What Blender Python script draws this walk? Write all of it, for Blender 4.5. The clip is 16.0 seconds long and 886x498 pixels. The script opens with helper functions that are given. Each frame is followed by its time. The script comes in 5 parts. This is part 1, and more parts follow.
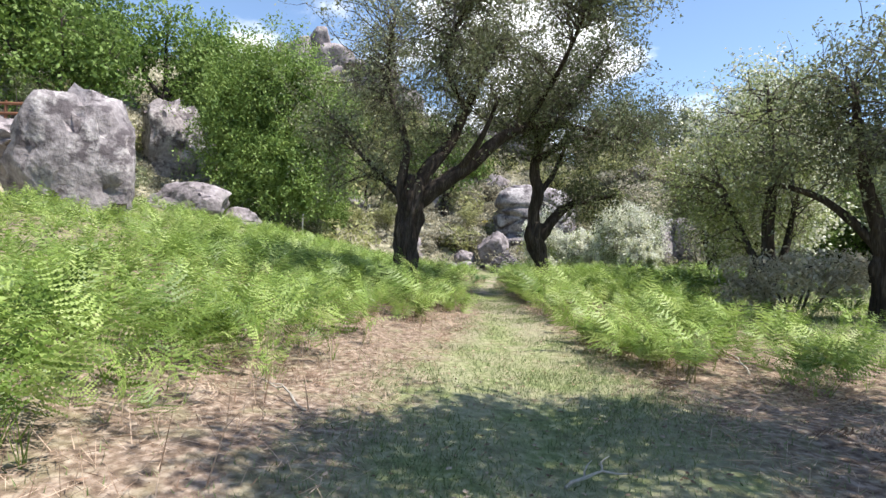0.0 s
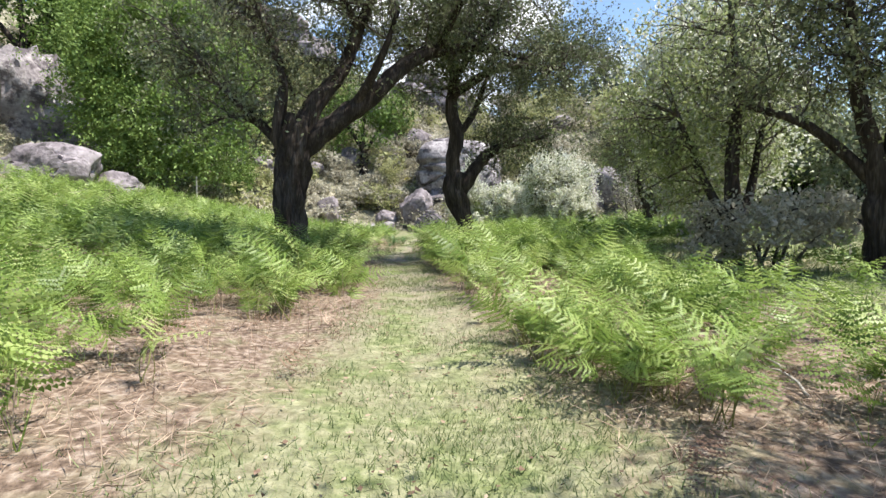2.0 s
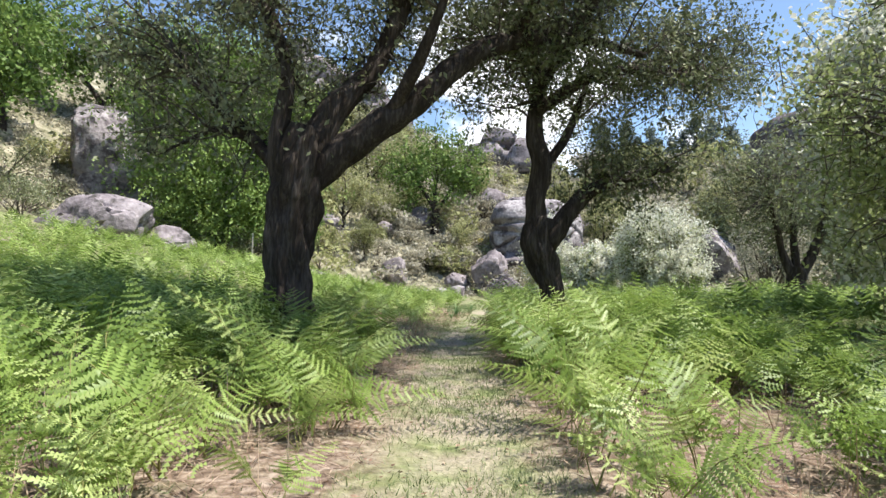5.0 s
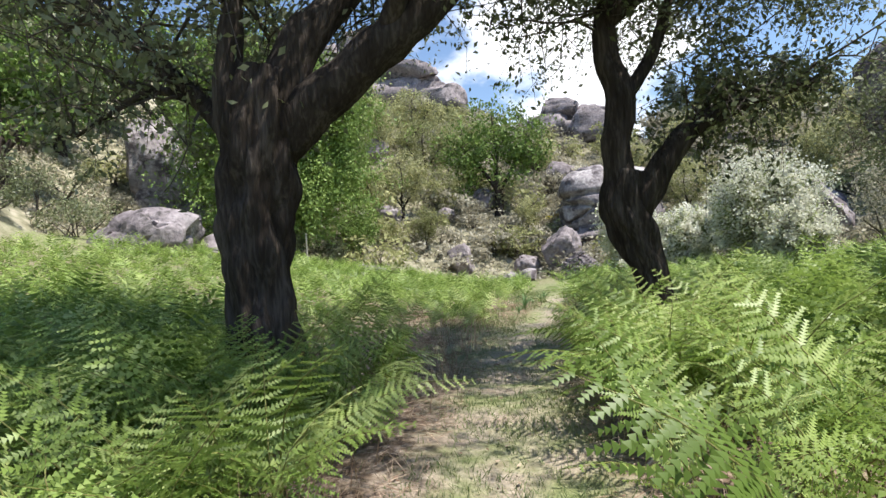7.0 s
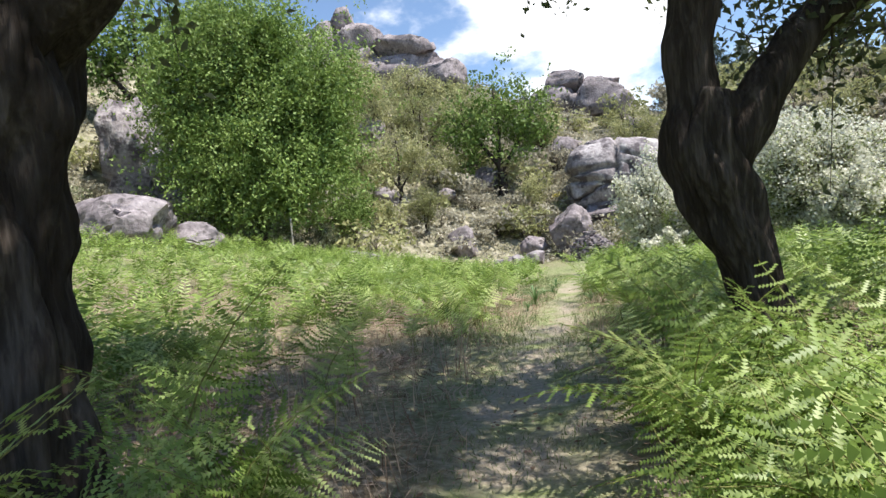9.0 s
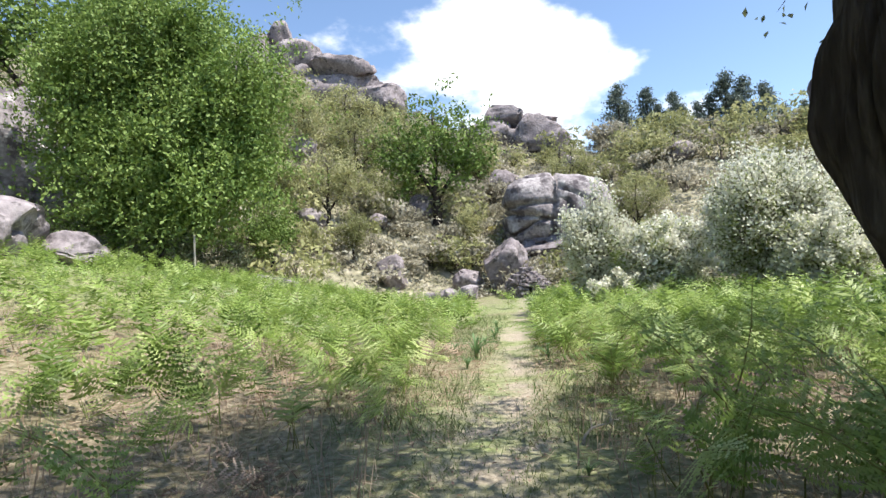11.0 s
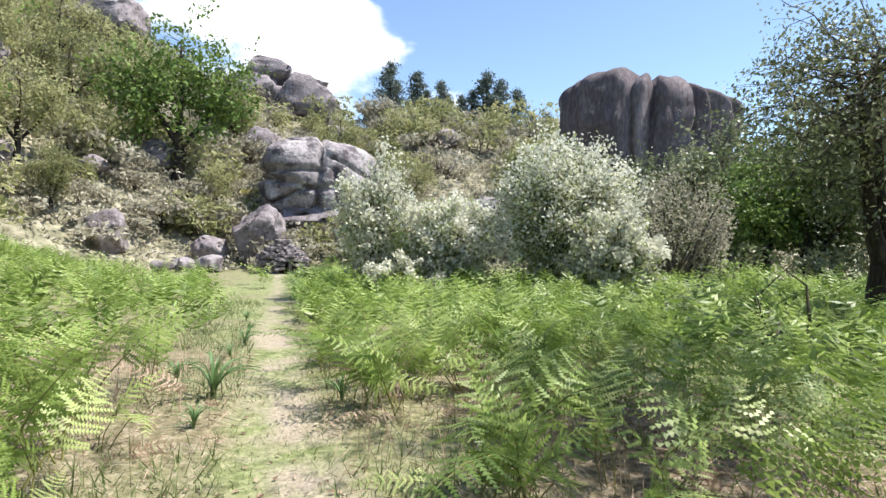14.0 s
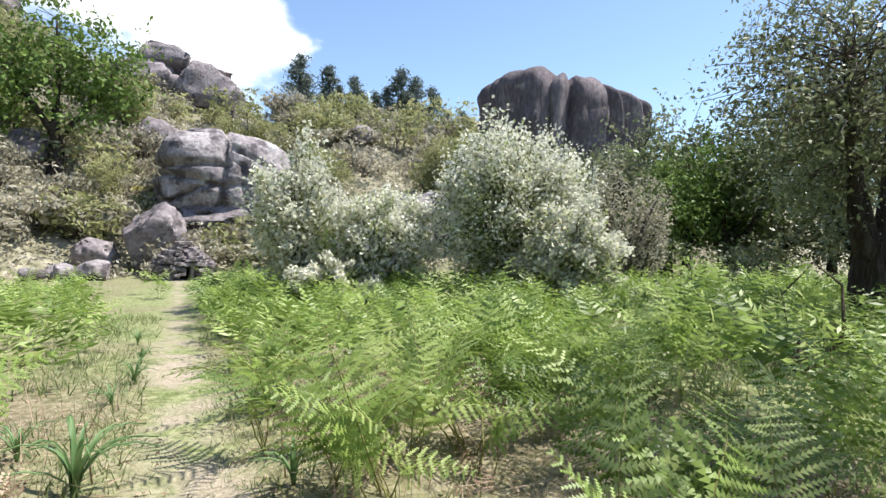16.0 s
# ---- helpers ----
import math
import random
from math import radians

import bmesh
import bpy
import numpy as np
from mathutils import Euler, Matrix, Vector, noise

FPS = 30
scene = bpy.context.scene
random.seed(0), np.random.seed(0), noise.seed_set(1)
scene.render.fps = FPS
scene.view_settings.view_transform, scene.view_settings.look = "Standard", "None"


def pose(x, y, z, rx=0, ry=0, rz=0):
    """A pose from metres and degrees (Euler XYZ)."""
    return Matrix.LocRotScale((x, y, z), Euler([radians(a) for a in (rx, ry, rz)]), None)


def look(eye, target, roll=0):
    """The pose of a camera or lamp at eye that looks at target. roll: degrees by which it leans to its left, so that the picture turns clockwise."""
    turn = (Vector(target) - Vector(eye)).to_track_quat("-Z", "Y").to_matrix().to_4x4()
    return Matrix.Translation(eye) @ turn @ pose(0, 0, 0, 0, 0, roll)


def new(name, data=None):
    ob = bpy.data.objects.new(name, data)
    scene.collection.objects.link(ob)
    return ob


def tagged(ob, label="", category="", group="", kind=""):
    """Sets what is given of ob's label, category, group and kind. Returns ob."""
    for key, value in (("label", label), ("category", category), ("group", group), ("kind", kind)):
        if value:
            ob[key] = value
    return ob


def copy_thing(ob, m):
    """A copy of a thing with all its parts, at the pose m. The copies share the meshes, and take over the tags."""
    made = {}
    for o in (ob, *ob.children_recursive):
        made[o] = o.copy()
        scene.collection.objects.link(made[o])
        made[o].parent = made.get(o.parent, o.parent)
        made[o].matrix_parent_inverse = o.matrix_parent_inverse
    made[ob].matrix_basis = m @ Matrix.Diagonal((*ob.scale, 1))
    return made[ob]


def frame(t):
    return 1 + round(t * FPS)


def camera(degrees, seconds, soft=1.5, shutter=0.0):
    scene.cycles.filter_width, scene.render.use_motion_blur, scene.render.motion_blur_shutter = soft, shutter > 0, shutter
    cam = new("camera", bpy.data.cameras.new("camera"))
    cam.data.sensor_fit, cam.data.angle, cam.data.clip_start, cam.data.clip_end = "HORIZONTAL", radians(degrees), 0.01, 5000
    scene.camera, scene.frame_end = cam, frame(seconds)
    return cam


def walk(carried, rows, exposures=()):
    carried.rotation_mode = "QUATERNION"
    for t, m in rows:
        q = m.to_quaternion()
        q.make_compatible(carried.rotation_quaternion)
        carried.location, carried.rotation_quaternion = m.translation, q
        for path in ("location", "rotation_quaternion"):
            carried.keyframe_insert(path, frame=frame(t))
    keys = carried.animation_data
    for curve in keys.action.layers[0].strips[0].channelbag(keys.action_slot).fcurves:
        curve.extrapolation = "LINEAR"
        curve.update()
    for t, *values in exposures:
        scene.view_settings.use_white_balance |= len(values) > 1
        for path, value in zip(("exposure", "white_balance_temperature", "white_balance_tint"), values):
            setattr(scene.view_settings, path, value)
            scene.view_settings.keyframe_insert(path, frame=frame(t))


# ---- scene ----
cam = camera(76.4, 16.0, soft=1.5)
PATH = [
    (0, pose(-0.083, 0.077, 1.364, 89.68, -2.14, -0.48)),
    (0.5, pose(0.126, 0.907, 1.323, 88.21, -0.52, -5.16)),
    (1, pose(0.302, 1.692, 1.295, 86.18, -1.24, -6.87)),
    (1.5, pose(0.440, 2.408, 1.289, 83.89, -3.20, -8.41)),
    (2, pose(0.610, 3.193, 1.310, 85.67, 0.38, -7.84)),
    (2.5, pose(0.708, 3.801, 1.334, 87.43, -2.22, -12.41)),
    (3, pose(0.960, 4.532, 1.314, 89.58, -1.82, -25.63)),
    (3.5, pose(1.069, 5.168, 1.281, 90.00, -2.74, -28.73)),
    (4, pose(1.132, 5.922, 1.250, 89.82, -0.56, -19.66)),
    (4.5, pose(1.209, 6.819, 1.248, 91.60, 1.74, -7.57)),
    (5, pose(1.170, 7.576, 1.241, 92.13, -0.70, -0.25)),
    (5.2, pose(1.174, 7.858, 1.243, 92.14, 2.85, 1.70)),
    (7.3, pose(1.509, 10.780, 1.299, 90.70, 4.06, 7.55)),
    (7.5, pose(1.526, 11.083, 1.287, 90.53, 3.36, 7.27)),
    (8, pose(1.526, 11.811, 1.284, 89.77, 6.40, 7.38)),
    (8.2, pose(1.523, 12.092, 1.285, 89.53, 6.17, 7.94)),
    (10.3, pose(1.333, 14.983, 1.344, 88.91, 4.82, 4.38)),
    (10.5, pose(1.324, 15.258, 1.319, 90.78, 4.35, 3.46)),
    (11, pose(1.304, 15.857, 1.324, 91.71, 2.97, 0.60)),
    (11.5, pose(1.299, 16.498, 1.328, 91.18, 3.67, -1.68)),
    (12, pose(1.216, 17.087, 1.320, 89.74, 1.55, -3.40)),
    (12.5, pose(1.243, 17.647, 1.296, 88.30, 4.38, -5.34)),
    (13, pose(1.296, 18.242, 1.307, 88.30, 3.32, -7.66)),
    (13.5, pose(1.328, 18.817, 1.331, 88.43, -0.56, -13.27)),
    (14, pose(1.428, 19.432, 1.341, 88.97, -2.24, -24.23)),
    (14.5, pose(1.434, 19.863, 1.313, 90.97, -3.24, -29.99)),
    (15, pose(1.474, 20.334, 1.289, 91.39, -1.81, -33.26)),
    (15.5, pose(1.545, 20.792, 1.274, 91.30, -3.03, -34.02)),
    (16, pose(1.640, 21.266, 1.265, 89.37, -1.63, -33.24)),
]
walk(cam, PATH, exposures=[(0, 0.84), (5.0, 0.80), (7.3, 0.66), (8.2, 0.66), (10.5, 0.84), (13.5, 0.84), (16, 0.80)])

# ---- world, sun, exposure ----
SUN_AZ, SUN_EL = radians(106), radians(62)      # to the right of straight ahead, above the horizon
world = bpy.data.worlds.new("sky")
scene.world = world
world.use_nodes = True
wn, wl = world.node_tree.nodes, world.node_tree.links
wn.clear()


def world_node(kind, **values):
    n = wn.new(kind)
    for key, value in values.items():
        n.inputs[key].default_value = value
    return n


sky = wn.new("ShaderNodeTexSky")
sky.sky_type, sky.sun_disc, sky.sun_elevation, sky.sun_rotation = "NISHITA", False, SUN_EL, SUN_AZ
sky.altitude, sky.dust_density, sky.ozone_density = 700, 0.6, 2.0
coord = wn.new("ShaderNodeTexCoord")
stretch = wn.new("ShaderNodeMapping")
stretch.inputs["Scale"].default_value = (1.0, 1.0, 1.7)
stretch.inputs["Location"].default_value = (0.35, 0.1, 0.0)
puffs = world_node("ShaderNodeTexNoise", Scale=3.2, Detail=8.0, Roughness=0.55)
side = wn.new("ShaderNodeVectorMath")
side.operation = "DOT_PRODUCT"
side.inputs[1].default_value = (0.06, 0.985, 0.16)      # the bank of cloud stands over the hill
lean_to = wn.new("ShaderNodeMapRange")
for key, value in (("From Min", 0.86), ("From Max", 1.0), ("To Min", -0.13), ("To Max", 0.125)):
    lean_to.inputs[key].default_value = value
more = wn.new("ShaderNodeMath")
more.operation = "ADD"
ramp = wn.new("ShaderNodeMapRange")
ramp.interpolation_type = "SMOOTHSTEP"
for key, value in (("From Min", 0.55), ("From Max", 0.68), ("To Min", 0.0), ("To Max", 1.0)):
    ramp.inputs[key].default_value = value
mix = wn.new("ShaderNodeMix")
mix.data_type = "RGBA"
mix.inputs["B"].default_value = (7.9, 8.0, 8.3, 1)
ground_bg = world_node("ShaderNodeBackground", Strength=0.135)
out = wn.new("ShaderNodeOutputWorld")
wl.new(coord.outputs["Generated"], stretch.inputs["Vector"])
wl.new(stretch.outputs["Vector"], puffs.inputs["Vector"])
wl.new(coord.outputs["Generated"], side.inputs[0])
wl.new(puffs.outputs["Fac"], more.inputs[0])
wl.new(side.outputs["Value"], lean_to.inputs["Value"])
wl.new(lean_to.outputs["Result"], more.inputs[1])
wl.new(more.outputs[0], ramp.inputs["Value"])
wl.new(ramp.outputs["Result"], mix.inputs["Factor"])
wl.new(sky.outputs["Color"], mix.inputs["A"])
wl.new(mix.outputs["Result"], ground_bg.inputs["Color"])
wl.new(ground_bg.outputs[0], out.inputs["Surface"])

sun_data = bpy.data.lights.new("sun", "SUN")
sun_data.energy, sun_data.angle, sun_data.color = 5.0, radians(0.55), (1.0, 0.955, 0.88)
sun = new("sun", sun_data)
sun.matrix_world = look((0, 0, 60), (-math.sin(SUN_AZ) * math.cos(SUN_EL), -math.cos(SUN_AZ) * math.cos(SUN_EL), 60 - math.sin(SUN_EL)))


# ---- materials ----
def material(name, colours, scale=6.0, rough=0.8, bump=0.3, fine=40.0, translucent=0.0, stretch_z=1.0, spots=None, island=0.0, gloss=0.3, coord_kind="Object", tint=None):
    """Two scales of noise between the colours given, a bump from the finer one; leaves let light through."""
    m = bpy.data.materials.new(name)
    m.use_nodes = True
    n, l = m.node_tree.nodes, m.node_tree.links
    bsdf = n["Principled BSDF"]
    tc = n.new("ShaderNodeTexCoord")
    mp = n.new("ShaderNodeMapping")
    mp.inputs["Scale"].default_value = (1, 1, stretch_z)
    l.new(tc.outputs[coord_kind], mp.inputs["Vector"])
    big = n.new("ShaderNodeTexNoise")
    big.inputs["Scale"].default_value, big.inputs["Detail"].default_value = scale, 6
    small = n.new("ShaderNodeTexNoise")
    small.inputs["Scale"].default_value, small.inputs["Detail"].default_value = fine, 5
    l.new(mp.outputs[0], big.inputs["Vector"])
    l.new(mp.outputs[0], small.inputs["Vector"])
    add = n.new("ShaderNodeMath")
    add.operation = "MULTIPLY_ADD"
    add.inputs[1].default_value = 0.55
    l.new(small.outputs["Fac"], add.inputs[0])
    half = n.new("ShaderNodeMath")
    half.operation = "MULTIPLY_ADD"
    half.inputs[1].default_value, half.inputs[2].default_value = 0.75, -0.15
    l.new(big.outputs["Fac"], half.inputs[0])
    l.new(half.outputs[0], add.inputs[2])
    value = add.outputs[0]
    if island:
        geo, inf = n.new("ShaderNodeNewGeometry"), n.new("ShaderNodeObjectInfo")
        for source, weight in ((geo.outputs["Random Per Island"], island), (inf.outputs["Random"], island * 0.8)):
            more_of = n.new("ShaderNodeMath")
            more_of.operation = "MULTIPLY_ADD"
            more_of.inputs[1].default_value = weight
            shift = n.new("ShaderNodeMath")
            shift.operation = "SUBTRACT"
            shift.inputs[1].default_value = weight / 2
            l.new(source, more_of.inputs[0])
            l.new(value, more_of.inputs[2])
            l.new(more_of.outputs[0], shift.inputs[0])
            value = shift.outputs[0]
    r = n.new("ShaderNodeValToRGB")
    e = r.color_ramp.elements
    for i, c in enumerate(colours):
        at = 0.25 + 0.5 * i / max(1, len(colours) - 1)
        spot = e[i] if i < 2 else e.new(at)
        spot.position, spot.color = at, (*c, 1)
    l.new(value, r.inputs["Fac"])
    colour = r.outputs["Color"]
    if spots:
        sc, lo, hi, c = spots
        sn = n.new("ShaderNodeTexNoise")
        sn.inputs["Scale"].default_value, sn.inputs["Detail"].default_value = sc, 7
        sn.inputs["Roughness"].default_value = 0.65
        l.new(tc.outputs[coord_kind], sn.inputs["Vector"])
        mr = n.new("ShaderNodeMapRange")
        mr.inputs["From Min"].default_value, mr.inputs["From Max"].default_value = lo, hi
        l.new(sn.outputs["Fac"], mr.inputs["Value"])
        mx = n.new("ShaderNodeMix")
        mx.data_type = "RGBA"
        mx.inputs["B"].default_value = (*c, 1)
        l.new(mr.outputs[0], mx.inputs["Factor"])
        l.new(colour, mx.inputs["A"])
        colour = mx.outputs["Result"]
    l.new(colour, bsdf.inputs["Base Color"])
    bsdf.inputs["Roughness"].default_value = rough
    bsdf.inputs["Specular IOR Level"].default_value = gloss
    if bump:
        b = n.new("ShaderNodeBump")
        b.inputs["Strength"].default_value, b.inputs["Distance"].default_value = min(bump, 1.0), 0.05 if fine > 15 else 0.14
        l.new(add.outputs[0], b.inputs["Height"])
        l.new(b.outputs[0], bsdf.inputs["Normal"])
    if translucent:
        tr = n.new("ShaderNodeBsdfTranslucent")
        l.new(colour, tr.inputs["Color"])
        ms = n.new("ShaderNodeMixShader")
        ms.inputs[0].default_value = translucent
        l.new(bsdf.outputs[0], ms.inputs[1])
        l.new(tr.outputs[0], ms.inputs[2])
        l.new(ms.outputs[0], n["Material Output"].inputs["Surface"])
    return m


FERN = material("fern_green", [(0.135, 0.21, 0.04), (0.30, 0.415, 0.10), (0.49, 0.575, 0.22)], 1.1, 0.45, 0, 7, 0.42, island=0.55, gloss=0.4)
FERN_STALK = material("fern_stalk", [(0.16, 0.15, 0.05), (0.25, 0.26, 0.08)], 3, 0.7, 0)
DEAD = material("dead_bracken", [(0.14, 0.085, 0.06), (0.31, 0.205, 0.145), (0.50, 0.38, 0.29)], 3, 0.9, 0, 30, 0.15, island=0.7)
GRASS = material("grass_green", [(0.11, 0.155, 0.055), (0.215, 0.265, 0.11), (0.36, 0.375, 0.21)], 0.8, 0.6, 0, 8, 0.35, island=0.6)
OAK_LEAF = material("oak_leaf_fresh", [(0.06, 0.11, 0.022), (0.145, 0.225, 0.05), (0.27, 0.365, 0.105)], 0.4, 0.6, 0, 3, 0.28, island=0.35)
HOLM_LEAF = material("grey_green_leaf", [(0.10, 0.12, 0.055), (0.19, 0.215, 0.11), (0.33, 0.35, 0.215)], 0.6, 0.42, 0, 5, 0.3, island=0.4, gloss=0.3)
HEATH_LEAF = material("heath_leaf", [(0.23, 0.215, 0.155), (0.41, 0.385, 0.295), (0.59, 0.55, 0.455)], 0.35, 0.75, 0, 4, 0.38, island=0.35)
BROOM_LEAF = material("broom_leaf", [(0.19, 0.205, 0.085), (0.34, 0.35, 0.16), (0.50, 0.49, 0.26)], 0.4, 0.7, 0, 4, 0.4, island=0.35)
PINE_LEAF = material("pine_needles", [(0.10, 0.13, 0.11), (0.19, 0.23, 0.20)], 0.7, 0.6, 0, 5, 0.2, island=0.4)
BLOSSOM = material("white_blossom", [(0.62, 0.62, 0.50), (0.85, 0.84, 0.74)], 2, 0.7, 0, 9, 0.35, island=0.4)
BUSH_LEAF = material("hawthorn_leaf", [(0.22, 0.275, 0.10), (0.36, 0.41, 0.18), (0.50, 0.54, 0.30)], 0.8, 0.6, 0, 8, 0.4, island=0.35)
STRAP_LEAF = material("strap_leaf", [(0.10, 0.19, 0.07), (0.20, 0.31, 0.13)], 2, 0.45, 0, 10, 0.3, island=0.3)
YELLOW = material("gorse_bloom", [(0.42, 0.36, 0.05), (0.62, 0.54, 0.08)], 1.5, 0.7, 0, 8, 0.25, island=0.4)
BARK = material("dark_bark", [(0.02, 0.015, 0.012), (0.052, 0.041, 0.034), (0.14, 0.115, 0.10)], 6, 0.95, 1.0, 34, stretch_z=0.14, gloss=0.15)
TWIG = material("twig_bark", [(0.06, 0.05, 0.04), (0.16, 0.135, 0.115)], 8, 0.9, 0.4, 30, gloss=0.2)
ROCK = material("granite", [(0.12, 0.10, 0.106), (0.245, 0.212, 0.22), (0.42, 0.375, 0.38)], 0.6, 0.92, 1.0, 4.5, spots=(1.5, 0.52, 0.63, (0.10, 0.09, 0.088)), gloss=0.2)
PALE_ROCK = material("lichened_granite", [(0.14, 0.122, 0.128), (0.30, 0.268, 0.274), (0.58, 0.54, 0.53)], 0.75, 0.92, 1.0, 4.5, spots=(0.9, 0.50, 0.585, (0.115, 0.098, 0.104)), gloss=0.2)
DARK_ROCK = material("weathered_granite", [(0.048, 0.039, 0.044), (0.115, 0.095, 0.103), (0.24, 0.21, 0.22)], 0.4, 0.93, 0.8, 5, stretch_z=0.35, spots=(0.8, 0.58, 0.72, (0.30, 0.27, 0.26)), gloss=0.2)
RAIL_WOOD = material("brown_rail_wood", [(0.16, 0.07, 0.04), (0.28, 0.13, 0.075)], 3, 0.75, 0.3, 40, stretch_z=0.3)
GREY_WOOD = material("grey_post_wood", [(0.3, 0.27, 0.23), (0.5, 0.46, 0.4)], 5, 0.9, 0.4, 40, stretch_z=0.2)


# ---- helpers for meshes ----
def mesh_of(name, verts, faces, mat, smooth=True):
    me = bpy.data.meshes.new(name)
    me.from_pydata([tuple(v) for v in verts], [], [tuple(int(i) for i in f) for f in faces])
    me.materials.append(mat)
    if smooth:
        me.polygons.foreach_set("use_smooth", [True] * len(me.polygons))
    me.update()
    return me


def polys(name, verts, count, size, mat):
    """A mesh of separate faces, each of `size` corners, from one long array of corners."""
    me = bpy.data.meshes.new(name)
    verts = np.asarray(verts, dtype=np.float32).reshape(-1, 3)
    me.vertices.add(len(verts))
    me.vertices.foreach_set("co", verts.ravel())
    me.loops.add(count * size)
    me.loops.foreach_set("vertex_index", np.arange(count * size, dtype=np.int32))
    me.polygons.add(count)
    me.polygons.foreach_set("loop_start", np.arange(count, dtype=np.int32) * size)
    me.materials.append(mat)
    me.update(calc_edges=True)
    return me


def part(name, me, parent, label=""):
    ob = new(name, me)
    ob.parent = parent
    return tagged(ob, label)


def thing(name, place, label, category, group="", kind="", turn=0.0):
    ob = new(name)
    ob.empty_display_size = 0.2
    ob.matrix_basis = pose(*place, 0, 0, turn)
    return tagged(ob, label, category, group, kind)


def tube(points, radii, sides=8, flute=0.0, rough=0.0, seed=0, cap=True, ridge=0.0):
    points = [Vector(p) for p in points]
    verts, faces = [], []
    for i, (p, r) in enumerate(zip(points, radii)):
        d = (points[min(i + 1, len(points) - 1)] - points[max(i - 1, 0)]).normalized()
        a = d.cross(Vector((0.31, 0.95, 0.05))).normalized()
        b = d.cross(a)
        for k in range(sides):
            w = 2 * math.pi * k / sides
            f = 1.0
            if flute:
                f += flute * (0.6 * math.sin(5 * w + seed + 0.25 * i) + 0.4 * math.sin(9 * w + 2 * seed - 0.2 * i))
            if rough:
                f += rough * noise.noise((p + (a * math.cos(w) + b * math.sin(w)) * r) * 3.1 + Vector((seed, 0, 0)))
            if ridge:
                q = Vector((2.4 * math.cos(w), 2.4 * math.sin(w), 0.75 * p.z + 0.5 * seed))
                f -= ridge * max(0.0, 0.2 - abs(noise.noise(q))) / 0.2 + 0.55 * ridge * max(0.0, 0.22 - abs(noise.noise(q * 2.3 + Vector((9, 0, 0))))) / 0.22
            verts.append(p + (a * math.cos(w) + b * math.sin(w)) * (r * f))
    for i in range(len(points) - 1):
        for k in range(sides):
            k2 = (k + 1) % sides
            faces.append((i * sides + k, i * sides + k2, (i + 1) * sides + k2, (i + 1) * sides + k))
    if cap:
        faces.append(tuple(range((len(points) - 1) * sides, len(points) * sides)))
        faces.append(tuple(reversed(range(sides))))
    return verts, faces


def smooth_line(points, steps=5):
    """Catmull-Rom through rows of (x, y, z, radius)."""
    p = np.array(points, float)
    p = np.vstack([2 * p[0] - p[1], p, 2 * p[-1] - p[-2]])
    out_rows = []
    for i in range(1, len(p) - 2):
        for s in range(steps):
            t = s / steps
            out_rows.append(0.5 * (2 * p[i] + (p[i + 1] - p[i - 1]) * t + (2 * p[i - 1] - 5 * p[i] + 4 * p[i + 1] - p[i + 2]) * t * t + (3 * p[i] - p[i - 1] - 3 * p[i + 1] + p[i + 2]) * t ** 3))
    out_rows.append(p[-2])
    return np.array(out_rows)


def leaves(centres, size, rng, narrow=0.5, droop=0.3):
    """Corners of one folded four-sided leaf round each centre."""
    n = len(centres)
    d = rng.normal(size=(n, 3))
    d[:, 2] -= droop
    d /= np.linalg.norm(d, axis=1)[:, None]
    s = np.cross(d, rng.normal(size=(n, 3)) + np.array([0, 0, 0.8]))
    s /= np.linalg.norm(s, axis=1)[:, None] + 1e-9
    length = size * rng.uniform(0.6, 1.35, (n, 1))
    tip, wide = d * length, s * length * narrow * 0.5
    lift = np.cross(s, d) * length * 0.12
    return np.stack([centres - tip * 0.5, centres + wide + lift, centres + tip * 0.5, centres - wide + lift], 1).reshape(-1, 3)


# ---- the lie of the land ----
THETA = [-180, -120, -90, -60, -45, -25, -12, 0, 8, 18, 30, 45, 60, 80, 120, 180]
FOOT = [40, 25, 16, 23, 33, 34, 35, 37, 38, 40, 42, 42, 50, 60, 50, 40]
CREST = [90, 60, 48, 52, 60, 75, 82, 78, 76, 72, 72, 65, 80, 110, 100, 90]
TOP = [3, 10, 17, 20, 22, 26, 25, 20, 15.5, 15.5, 15, 12, 9, 6, 4, 3]
WAY_Y = [-5, 0, 5, 8, 11, 14, 20, 24, 30, 40, 52]
WAY_X = [0.1, 0.3, 0.85, 1.05, 1.3, 1.38, 1.5, 2.12, 2.9, 4.4, 6.0]
WAY_W = [1.2, 1.3, 1.25, 0.9, 0.5, 0.52, 0.42, 0.36, 0.26, 0.2, 0.16]


def wave(x, y, s, k=0.0):
    return np.sin(x * s + 1.3 * k + 1.7 * np.sin(y * s * 0.63 + k)) * np.cos(y * s * 1.13 - 0.7 * k + 1.3 * np.sin(x * s * 0.71))


